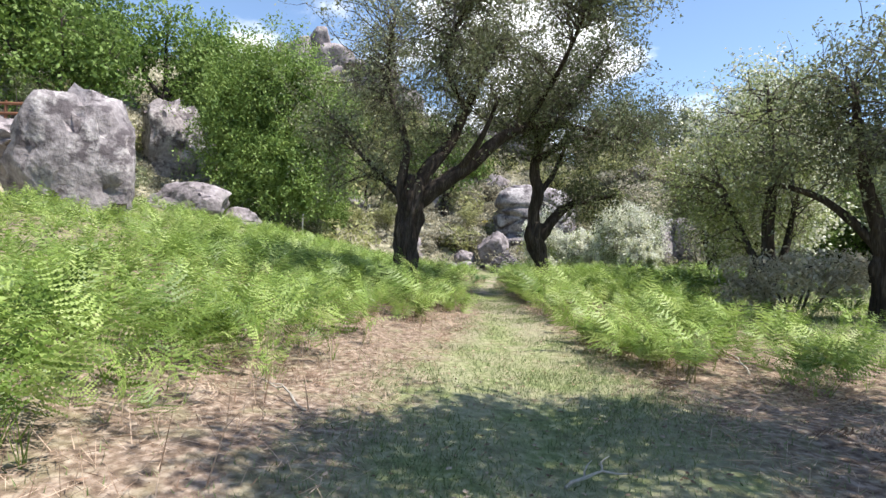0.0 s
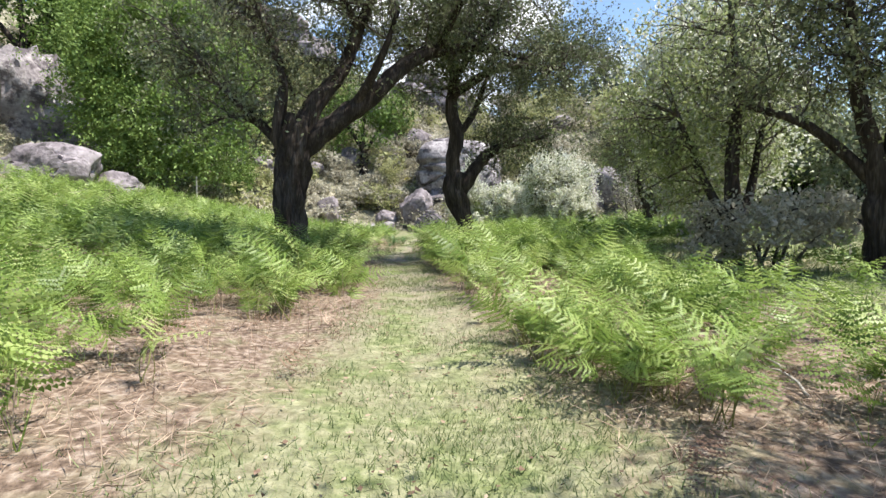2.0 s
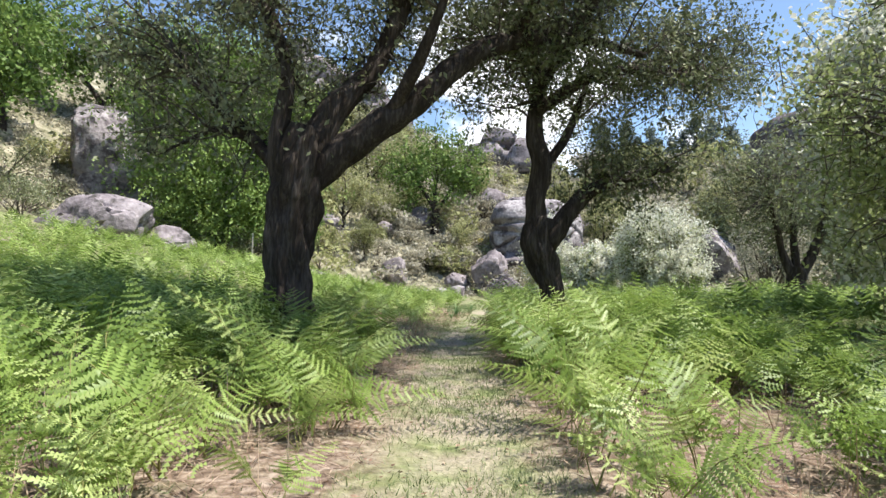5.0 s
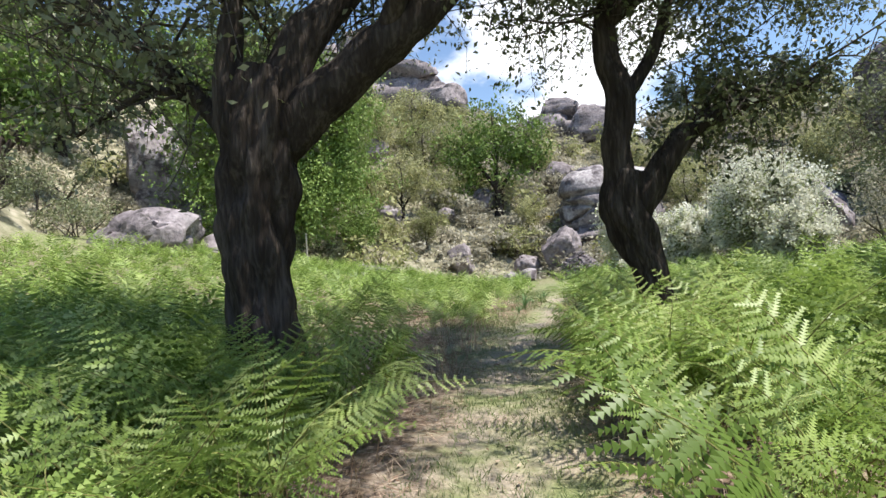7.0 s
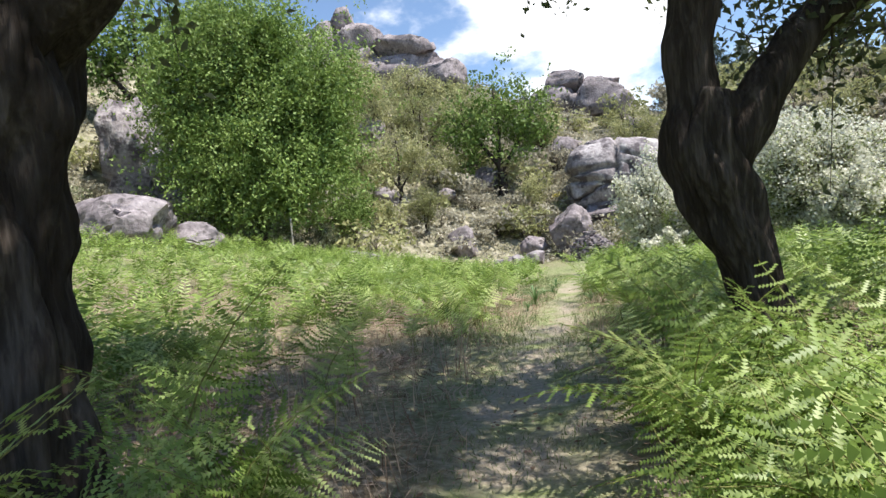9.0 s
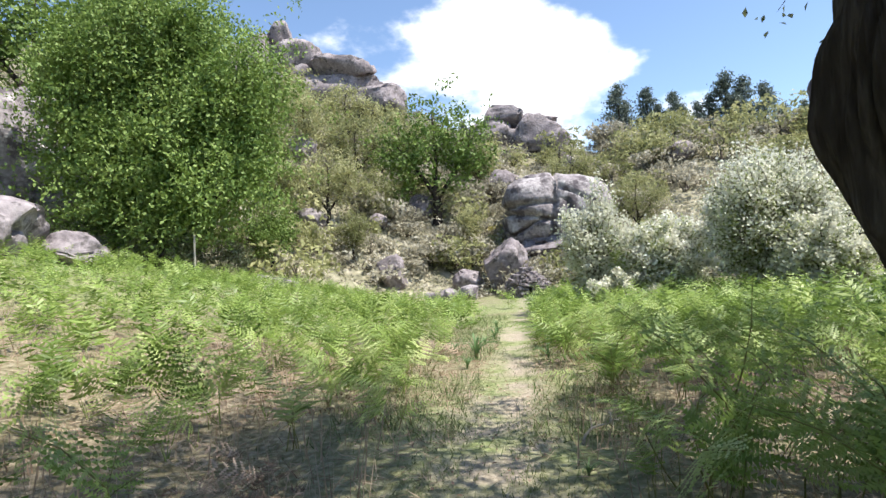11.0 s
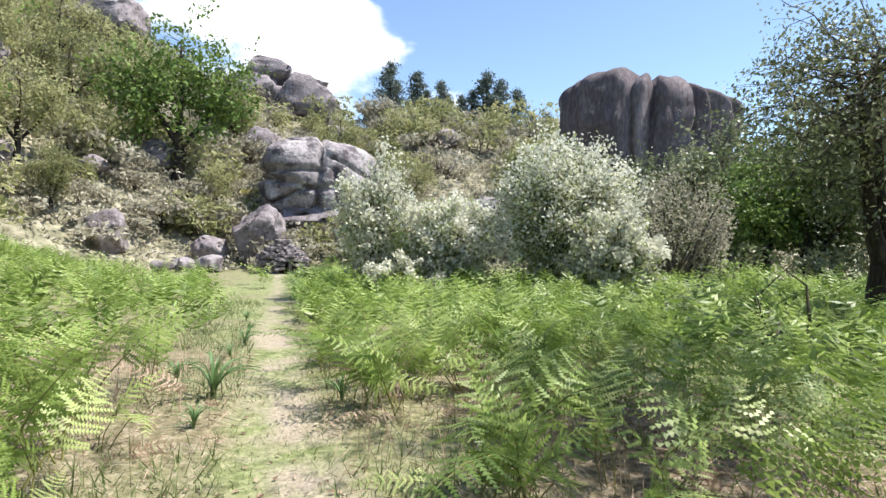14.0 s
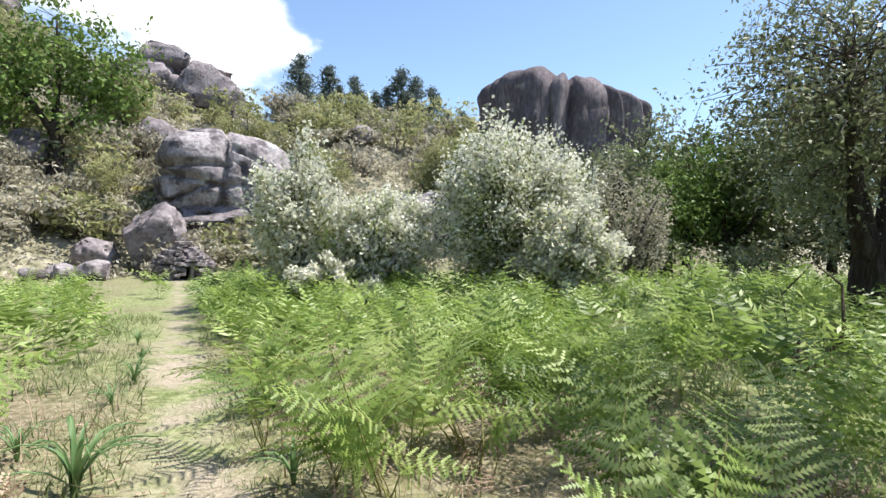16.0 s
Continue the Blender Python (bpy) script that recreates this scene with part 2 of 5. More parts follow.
def ground(x, y):
    x, y = np.asarray(x, float), np.asarray(y, float)
    base = (0.14 + 0.09 * np.clip((y - 16) / 19, 0, 1)) * np.log1p(np.exp(np.clip(-(x + 1.6) * 1.3, -30, 30))) / 1.3
    base = np.minimum(base, 4.5) - 0.026 * np.clip(y - 16, 0, 40) + 0.035 * np.clip(x - 4, 0, 9)
    th, d = np.degrees(np.arctan2(x - 1.3, y - 16)), np.hypot(x - 1.3, y - 16)
    foot, crest, top = np.interp(th, THETA, FOOT), np.interp(th, THETA, CREST), np.interp(th, THETA, TOP)
    s = np.clip((d - foot) / (crest - foot), 0, 1)
    rise = s ** 1.12 * (1.06 - 0.06 * s)
    h = base * (1 - rise) + top * rise - 0.03 * np.clip(d - crest, 0, 400)
    h = h + rise * (0.9 * wave(x, y, 0.21, 1) + 0.35 * wave(x, y, 0.6, 2))
    off = np.abs(x - np.interp(y, WAY_Y, WAY_X))
    return h + 0.03 * wave(x, y, 2.3, 3) + 0.05 * wave(x, y, 0.7, 4) - 0.05 * np.exp(-(off / 0.5) ** 2) * (y < 45)


def gz(x, y):
    return float(ground(x, y))


def way_mask(x, y):
    off = np.abs(x - np.interp(y, WAY_Y, WAY_X)) / np.interp(y, WAY_Y, WAY_W)
    return np.clip(1.6 - off, 0, 1)


def spaced(lo, hi, near_lo, near_hi, step):
    core = np.arange(near_lo, near_hi + step / 2, step)
    left, right, s = [near_lo], [near_hi], step
    while left[-1] > lo or right[-1] < hi:
        s *= 1.13
        if left[-1] > lo:
            left.append(left[-1] - s)
        if right[-1] < hi:
            right.append(right[-1] + s)
    return np.concatenate([left[:0:-1], core, right[1:]])


def build_ground():
    xs, ys = spaced(-900, 900, -16, 20, 0.28), spaced(-900, 1200, -3, 40, 0.28)
    gx_, gy_ = np.meshgrid(xs, ys)
    z = ground(gx_, gy_)
    verts = np.stack([gx_, gy_, z], -1).reshape(-1, 3)
    w, h = len(xs), len(ys)
    i = (np.arange(h - 1)[:, None] * w + np.arange(w - 1)[None, :]).reshape(-1)
    faces = np.stack([i, i + 1, i + 1 + w, i + w], 1)
    me = bpy.data.meshes.new("ground")
    me.vertices.add(len(verts))
    me.vertices.foreach_set("co", verts.astype(np.float32).ravel())
    me.loops.add(len(faces) * 4)
    me.loops.foreach_set("vertex_index", faces.astype(np.int32).ravel())
    me.polygons.add(len(faces))
    me.polygons.foreach_set("loop_start", np.arange(len(faces), dtype=np.int32) * 4)
    me.polygons.foreach_set("use_smooth", np.ones(len(faces), dtype=bool))
    me.update(calc_edges=True)
    worn = way_mask(gx_, gy_)
    meadow = np.clip((gx_ - 5.2) / 1.2, 0, 1) + 0.22 * np.clip((gy_ - 16) / 4, 0, 1) + 0.55 * np.clip((gy_ - 27) / 5, 0, 1) + 0.3 * np.clip((-gx_ - 2) / 2, 0, 1)
    meadow = meadow + 0.75 * np.exp(-((gx_ - np.interp(gy_, WAY_Y, WAY_X)) / 1.7) ** 2) * np.clip((gy_ - 15) / 3, 0, 1)
    meadow = np.clip(meadow * (0.75 + 0.35 * wave(gx_, gy_, 0.9, 14)), 0, 1)
    heath_part = np.clip((np.hypot(gx_ - 1.3, gy_ - 16) - np.interp(np.degrees(np.arctan2(gx_ - 1.3, gy_ - 16)), THETA, FOOT)) / 3 + 0.5, 0, 1)
    for key, values in (("worn", worn), ("meadow", meadow), ("heath", heath_part), ("trodden", np.clip((gy_ - 5) / 8, 0.35, 1))):
        at = me.attributes.new(key, "FLOAT", "POINT")
        at.data.foreach_set("value", values.astype(np.float32).ravel())
    m = bpy.data.materials.new("meadow_soil")
    m.use_nodes = True
    n, l = m.node_tree.nodes, m.node_tree.links
    geo = n.new("ShaderNodeTexCoord")

    def noisy(scale, detail=6):
        t = n.new("ShaderNodeTexNoise")
        t.inputs["Scale"].default_value, t.inputs["Detail"].default_value = scale, detail
        l.new(geo.outputs["Object"], t.inputs["Vector"])
        return t.outputs["Fac"]

    def ramped(source, stops):
        r = n.new("ShaderNodeValToRGB")
        for i, (at, c) in enumerate(stops):
            e = r.color_ramp.elements[i] if i < 2 else r.color_ramp.elements.new(at)
            e.position, e.color = at, (*c, 1)
        l.new(source, r.inputs["Fac"])
        return r.outputs["Color"]

    def blend(a, b, f):
        x = n.new("ShaderNodeMix")
        x.data_type = "RGBA"
        l.new(a, x.inputs["A"])
        l.new(b, x.inputs["B"])
        l.new(f, x.inputs["Factor"])
        return x.outputs["Result"]

    litter = ramped(noisy(14, 10), [(0.3, (0.085, 0.058, 0.042)), (0.5, (0.22, 0.16, 0.12)), (0.68, (0.40, 0.32, 0.26))])
    turf = ramped(noisy(11, 9), [(0.3, (0.105, 0.135, 0.05)), (0.5, (0.205, 0.235, 0.10)), (0.7, (0.35, 0.355, 0.20))])
    bare = ramped(noisy(30, 8), [(0.3, (0.26, 0.215, 0.16)), (0.7, (0.44, 0.38, 0.30))])
    patchy = n.new("ShaderNodeMapRange")
    patchy.inputs["From Min"].default_value, patchy.inputs["From Max"].default_value = 0.38, 0.56
    l.new(noisy(1.6, 7), patchy.inputs["Value"])
    trod_at, soil = n.new("ShaderNodeAttribute"), n.new("ShaderNodeMath")
    trod_at.attribute_name, soil.operation = "trodden", "MULTIPLY"
    l.new(trod_at.outputs["Fac"], soil.inputs[0])
    l.new(patchy.outputs[0], soil.inputs[1])
    floor_way = blend(turf, bare, soil.outputs[0])
    worn_at, meadow_at = n.new("ShaderNodeAttribute"), n.new("ShaderNodeAttribute")
    worn_at.attribute_name, meadow_at.attribute_name = "worn", "meadow"
    ragged = n.new("ShaderNodeMath")
    ragged.operation = "MULTIPLY_ADD"
    ragged.inputs[1].default_value = 1.9
    l.new(noisy(3.5, 7), ragged.inputs[0])
    minus = n.new("ShaderNodeMath")
    minus.operation = "ADD"
    minus.inputs[1].default_value = -0.95
    l.new(worn_at.outputs["Fac"], minus.inputs[0])
    l.new(minus.outputs[0], ragged.inputs[2])
    ragged.use_clamp = True
    c = blend(litter, turf, meadow_at.outputs["Fac"])
    heath_at = n.new("ShaderNodeAttribute")
    heath_at.attribute_name = "heath"
    scrub = ramped(noisy(1.3, 12), [(0.32, (0.115, 0.112, 0.07)), (0.5, (0.235, 0.222, 0.15)), (0.66, (0.40, 0.365, 0.28))])
    c = blend(c, scrub, heath_at.outputs["Fac"])
    c = blend(c, floor_way, ragged.outputs[0])
    bs = n["Principled BSDF"]
    l.new(c, bs.inputs["Base Color"])
    bs.inputs["Roughness"].default_value = 0.95
    bs.inputs["Specular IOR Level"].default_value = 0.15
    bp = n.new("ShaderNodeBump")
    bp.inputs["Strength"].default_value, bp.inputs["Distance"].default_value = 0.8, 0.04
    l.new(noisy(22, 9), bp.inputs["Height"])
    l.new(bp.outputs[0], bs.inputs["Normal"])
    me.materials.append(m)
    return tagged(new("ground", me), "grassy trodden ground with brown bracken litter and a rising hillside", "ground", kind="structure")


build_ground()


# ---- rocks ----
def boulder_mesh(name, dims, seed, mat, cuts=9, detail=3, rough=0.12, upright=False, square=1.0):
    bm = bmesh.new()
    bmesh.ops.create_icosphere(bm, subdivisions=detail + 1, radius=1.0)  # facets fine enough for creases
    rng = random.Random(seed)
    planes = []
    for _ in range(cuts):
        v = Vector((rng.gauss(0, 1), rng.gauss(0, 1), rng.gauss(0, 0.25 if upright else 0.7))).normalized()
        planes.append((v, rng.uniform(0.55, 0.85)))
    o = Vector((seed * 3.7, seed * 1.3, 0))
    for v in bm.verts:
        p = Vector([math.copysign(abs(k) ** square, k) for k in v.co])
        p = p * (1 + 0.16 * noise.noise(p * 1.2 + o))
        for nrm, d in planes:
            k = p.dot(nrm) - d
            if k > 0:
                p -= nrm * (k * 0.97)
        crease = abs(noise.noise(p * 1.9 + o))
        p = p * (1 + rough * noise.noise(p * 2.6 + o) + rough * 0.5 * noise.noise(p * 7.0 + o) - rough * 1.7 * max(0.0, 0.07 - crease) / 0.07)
        v.co = Vector((p.x * dims[0], p.y * dims[1], p.z * dims[2]))
    me = bpy.data.meshes.new(name)
    bm.to_mesh(me)
    bm.free()
    me.materials.append(mat)
    me.polygons.foreach_set("use_smooth", [True] * len(me.polygons))
    me.set_sharp_from_angle(angle=radians(55))
    return me


def boulder(place, dims, seed, mat, label, sunk=0.45, turn=0.0, cuts=9, detail=3, group=""):
    me = boulder_mesh("boulder", dims, seed, mat, cuts, detail)
    ob = new("boulder", me)
    x, y = place
    ob.matrix_basis = pose(x, y, gz(x, y) + dims[2] * (1 - sunk), 0, 0, turn)
    return tagged(ob, label, "rock", group)


def outcrop(x, y, blocks, label, mat, z=None, turn=0.0):
    """Blocks: x, y, z of the middle from the foot, half sizes, seed."""
    z = gz(x, y) if z is None else z
    top = thing("rock_outcrop", (x, y, z), label, "rock", turn=turn)
    for bx, by, bz, a, b, c, seed in blocks:
        ob = part("rock_block", boulder_mesh("rock_block", (a, b, c), seed, mat, 5, 3, 0.08, c > 1.5 * a, 0.62), top)
        ob.location = (bx, by, bz)
        ob.rotation_euler = (0, radians((seed * 37) % 9 - 4), radians((seed * 53) % 40 - 20))
    return top


boulder((-14.9, 23.3), (2.4, 2.6, 3.5), 3, PALE_ROCK, "huge pale granite boulder with lichen among bracken", 0.5, 20)
boulder((-22.2, 46.8), (3.3, 2.8, 4.3), 15, PALE_ROCK, "tall lichen-spotted granite boulder on the slope", 0.55, -15)
boulder((-15.8, 35.5), (3.3, 2.4, 1.6), 11, ROCK, "low sloping grey granite slab half buried", 0.74, 25)
boulder((-13.2, 37.6), (1.6, 1.3, 0.9), 12, ROCK, "low grey granite rock half buried", 0.5, 5)
boulder((-7.3, 42.5), (1.4, 1.0, 0.5), 14, ROCK, "flat pale granite rock in the bracken", 0.4, 5)
boulder((5.0, 54.8), (1.8, 1.5, 2.1), 21, ROCK, "rounded grey granite boulder above the stone hut", 0.26, 15)
boulder((2.6, 55.0), (1.1, 1.0, 1.1), 22, ROCK, "grey granite boulder among heath", 0.4, 15)
boulder((-2.6, 54.0), (1.2, 1.1, 1.3), 23, ROCK, "upright grey granite boulder among heath", 0.35, 0)
for i, (bx, by, s) in enumerate(((0.3, 50.6, 0.62), (1.3, 50.5, 0.72), (2.5, 50.6, 0.85), (1.2, 51.6, 0.7))):
    boulder((bx, by), (s, s * 0.8, s * 0.62), 31 + i, PALE_ROCK, "squared grey boulder in a tumbled wall line", 0.25, 12 * i, 7, 2, "tumbled wall")
for i, (bx, by, s) in enumerate(((-9, 58, 1.4), (-4.5, 62, 1.1), (-1, 67, 1.7), (3.8, 69, 1.3), (16, 66, 1.3), (7, 74, 2.2), (3, 80, 2.0), (16, 80, 2.0), (26, 74, 1.6), (-13, 72, 2.0), (-20, 66, 2.2), (-24, 55, 2.4))):
    boulder((bx, by), (s, s * 0.9, s * 0.75), 41 + i, ROCK, "grey granite boulder on the heath slope", 0.4, 31 * i, 5, 2, "slope boulders")



def cracked_dome(x, y, z, dims, label):
    """One domed mass, split by an upright crack and by two slanting ones on its left half."""
    bm = bmesh.new()
    bmesh.ops.create_icosphere(bm, subdivisions=6, radius=1.0)
    for v in bm.verts:
        p = Vector([math.copysign(abs(k) ** 0.72, k) for k in v.co])
        n_ = noise.noise(p * 1.3) * 0.10 + noise.noise(p * 4.1) * 0.035
        wob = 0.05 * noise.noise(p * 2.3 + Vector((5, 0, 0)))
        cut = math.exp(-((p.x + 0.14 + wob) / 0.035) ** 2) + 0.8 * math.exp(-((p.x - 0.16 + wob + 0.25 * p.z) / 0.03) ** 2) * (p.z < 0.35)
        if p.x < -0.1:
            cut += math.exp(-((p.z - 0.28 - 0.22 * p.x + wob) / 0.045) ** 2) + 0.8 * math.exp(-((p.z + 0.22 + 0.15 * p.x + wob) / 0.045) ** 2)
        for m_, s_ in ((Vector((0.5, 0.2, 0.84)), 0.33), (Vector((0.9, 0.1, -0.42)), 0.52), (Vector((-0.35, 0.3, 0.89)), -0.42)):
            cut += 0.7 * math.exp(-((p.dot(m_) - s_ + 2 * wob) / 0.03) ** 2) * (noise.noise(p * 1.1 + Vector((3, 9, s_ * 7))) > -0.05)
        p = p * (1 + n_ - 0.17 * min(cut, 1.3))
        v.co = Vector((p.x * dims[0], p.y * dims[1], p.z * dims[2]))
    me = bpy.data.meshes.new("boulder")
    bm.to_mesh(me)
    bm.free()
    me.materials.append(PALE_ROCK)
    me.polygons.foreach_set("use_smooth", [True] * len(me.polygons))
    ob = tagged(new("boulder", me), label, "rock")
    ob.matrix_basis = pose(x, y, z, 0, 6, -8)


cracked_dome(10.3, 61.0, 4.9, (4.4, 3.4, 3.2), "broad pale granite dome split by deep cracks")
boulder((10.0, 60.2), (4.6, 3.2, 2.0), 93, ROCK, "broad granite ledge under the cracked dome", 0.5, 10)
boulder((5.9, 58.5), (1.3, 1.1, 0.9), 91, ROCK, "grey granite block fallen below the dome", 0.4, 15)
boulder((13.4, 60.5), (1.8, 1.5, 1.4), 92, PALE_ROCK, "pale granite block beside the dome", 0.4, 40)
outcrop(-17.2, 96, [(-5, 0, 2, 6, 5, 4.0, 3), (4, 0, 0.5, 7, 5, 3.2, 4), (-7, 0, 7.0, 3.4, 3.5, 3.6, 5), (-1.5, 0.5, 6.0, 4.0, 3.5, 3.2, 6), (-4.2, 0, 10.2, 2.3, 2.2, 2.0, 7), (5, 0, 4.4, 4.6, 3.5, 2.2, 8), (-10, 0, 4, 3, 4, 5, 9), (10, -1, -1, 4, 4, 2.4, 10)],
        "stacked grey granite crag on the skyline", ROCK)
outcrop(11, 91, [(-3.5, 0, 1.0, 3.6, 4, 3.0, 12), (-1.6, 0, 4.2, 3.2, 3, 2.0, 13), (2.2, -1, 1.5, 3.6, 3, 2.8, 14), (5.2, -2.5, -1.0, 2.6, 3, 2.8, 15), (4.4, -1, 3.6, 1.4, 1.2, 0.7, 16), (-6, 0, -1, 3, 3, 2.6, 17)],
        "rounded granite domes on the skyline", ROCK)
outcrop(22.6, 55.5, [(-0.9, 0, 1.6, 1.7, 2.0, 2.2, 18), (1.8, 0.6, 2.0, 2.4, 2.2, 2.4, 19)], "leaning pale granite slab below the cliff", PALE_ROCK)


def cliff(x, y, turn):
    """A flat-topped mass with hanging ribs; undercut along its foot."""
    top = thing("granite_cliff", (x, y, 3.6), "massive dark ribbed granite cliff with a flat top", "rock", turn=turn)
    around, up = 300, 60
    verts, faces = [], []
    for j in range(up + 1):
        v = j / up
        crown = max(0.0, (v - 0.8) / 0.2)
        for i in range(around):
            w = 2 * math.pi * i / around
            cx, sy = math.cos(w), math.sin(w)
            px, py = math.copysign(abs(cx) ** 0.5, cx) * 7.4, math.copysign(abs(sy) ** 0.5, sy) * 4.2
            along = (px + py) * 1.75 + 1.0 * v + 1.5 * noise.noise(Vector((px * 0.3, py * 0.3, v * 1.1))) + 0.3 * noise.noise(Vector((px, py, v * 5.0)))
            cleft = abs(math.sin(along * 0.9)) ** 0.7                       # rounded pillars between narrow clefts
            deep = max(0.02, 0.16 + 0.12 * noise.noise(Vector((px * 0.45, py * 0.45, 3.0 + v)))) * (1.0 if px > -4.5 else 0.35)
            k = 1.0 - deep * (1 - cleft) * 2.0 - 0.30 * crown ** 4
            k *= 0.62 + 0.38 * min(1.0, v / 0.62) ** 0.8                    # draws in towards the foot
            ledge = max(0.0, 0.09 - abs(v - 0.56 - 0.10 * noise.noise(Vector((px * 0.6, py * 0.6, 9.0))))) / 0.09
            k -= 0.05 * ledge * (px > -1)
            k += 0.05 * noise.noise(Vector((px * 0.5, py * 0.5, v * 3.0))) + 0.02 * noise.noise(Vector((px * 1.7, py * 1.7, v * 9.0)))
            z = 11.6 * v + (0.7 * noise.noise(Vector((px * 0.45, py * 0.45, 7))) + 0.8 * cleft - 0.8 - 0.16 * max(0.0, px)) * v ** 4
            verts.append((px * k, py * k, z))
    for j in range(up):
        for i in range(around):
            i2 = (i + 1) % around
            faces.append((j * around + i, j * around + i2, (j + 1) * around + i2, (j + 1) * around + i))
    crown_row = list(range(up * around, (up + 1) * around))
    verts.append((0, 0, 11.7))
    faces += [(crown_row[i], crown_row[(i + 1) % around], len(verts) - 1) for i in range(around)]
    part("rock_mass", mesh_of("rock_mass", verts, faces, DARK_ROCK), top)
cliff(36.6, 56.2, -10)


# ---- trees and shrubs ----
def branch_rows(a, b, r0, r1, rng, steps=5, sag=0.12):
    a, b = np.array(a), np.array(b)
    length = np.linalg.norm(b - a)
    t = np.linspace(0, 1, steps)[:, None]
    mid = rng.normal(size=3) * length * sag + np.array([0, 0, length * 0.08])
    line = a + (b - a) * t + 4 * t * (1 - t) * mid + rng.normal(size=(steps, 3)) * length * 0.03 * (t > 0)
    return np.hstack([line, r0 + (r1 - r0) * t])


def joined_tubes(name, lines, sides, mat):
    verts, faces = [], []
    for rows in lines:
        v, f = tube(rows[:, :3], rows[:, 3], sides, cap=False)
        k = len(verts)
        verts += v
        faces += [tuple(i + k for i in q) for q in f]
    return mesh_of(name, verts, faces, mat)


def tree(name, place, label, category, trunk, limbs, blobs, leaf_mat, seed, leaf_size=0.1, subs=60, per_sub=90, spread=0.42, bark=None, group="", narrow=0.5, flute=0.10, turn=0.0, min_z=1.2, fine_twigs=True, tuft=0.42, sides=40):
    """Trunk and limbs: rows of x, y, z, radius from the foot. Blobs: middle and half sizes of the crown's masses."""
    rng = np.random.default_rng(seed)
    top = thing(name, (place[0], place[1], gz(*place) - 0.08), label, category, group, turn=turn)
    bark = bark or BARK
    rows = smooth_line(trunk, 12 if sides > 60 else 6)
    v, f = tube(rows[:, :3], rows[:, 3], sides, flute, 0.2, seed, ridge=0.13)
    part("trunk", mesh_of("trunk", v, f, bark), top)
    bones = [rows[len(rows) // 2:]]
    for limb in limbs:
        r = smooth_line(limb, 5)
        v, f = tube(r[:, :3], r[:, 3], 22 if sides > 60 else 9, 0.05, 0.25, seed + 1, ridge=0.1)
        part("limb", mesh_of("limb", v, f, bark), top)
        bones.append(r[2:])
    nodes = np.vstack(bones)
    twigs, centres = [], []
    sizes = np.array([b[3] * b[4] * b[5] for b in blobs]) ** 0.67
    for _ in range(subs):
        b = blobs[rng.choice(len(blobs), p=sizes / sizes.sum())]
        u = rng.normal(size=3)
        u *= rng.uniform(0.55, 1.0) ** 0.6 / np.linalg.norm(u)
        goal = np.array(b[:3]) + u * np.array(b[3:6])
        if goal[2] < min_z:
            continue
        away = np.linalg.norm(nodes[:, :3] - goal, axis=1) + 0.6 * np.abs(rng.normal(size=len(nodes)))
        start = nodes[np.argmin(away)]
        line = branch_rows(start[:3], goal, min(0.024, start[3] * 0.5), 0.005, rng, 6)
        twigs.append(line)
        k = per_sub // 5
        for _ in range(4):
            at = line[rng.integers(2, 6)]
            end = at[:3] + rng.normal(size=3) * spread * 1.25
            side_line = branch_rows(at[:3], end, 0.009, 0.003, rng, 4)
            if fine_twigs:
                twigs.append(side_line)
            centres.append(side_line[rng.integers(2, 4, k), :3] + rng.normal(size=(k, 3)) * spread * tuft)
        centres.append(line[rng.integers(4, 6, k), :3] + rng.normal(size=(k, 3)) * spread * tuft)
    tagged(part("branchwork", joined_tubes("branchwork", twigs, 3, TWIG), top), kind="stuff")
    c = np.vstack(centres)
    c = c[c[:, 2] > min_z * 0.6]
    part("crown", polys("crown", leaves(c, leaf_size, rng, narrow), len(c), 4, leaf_mat), top)
    return top


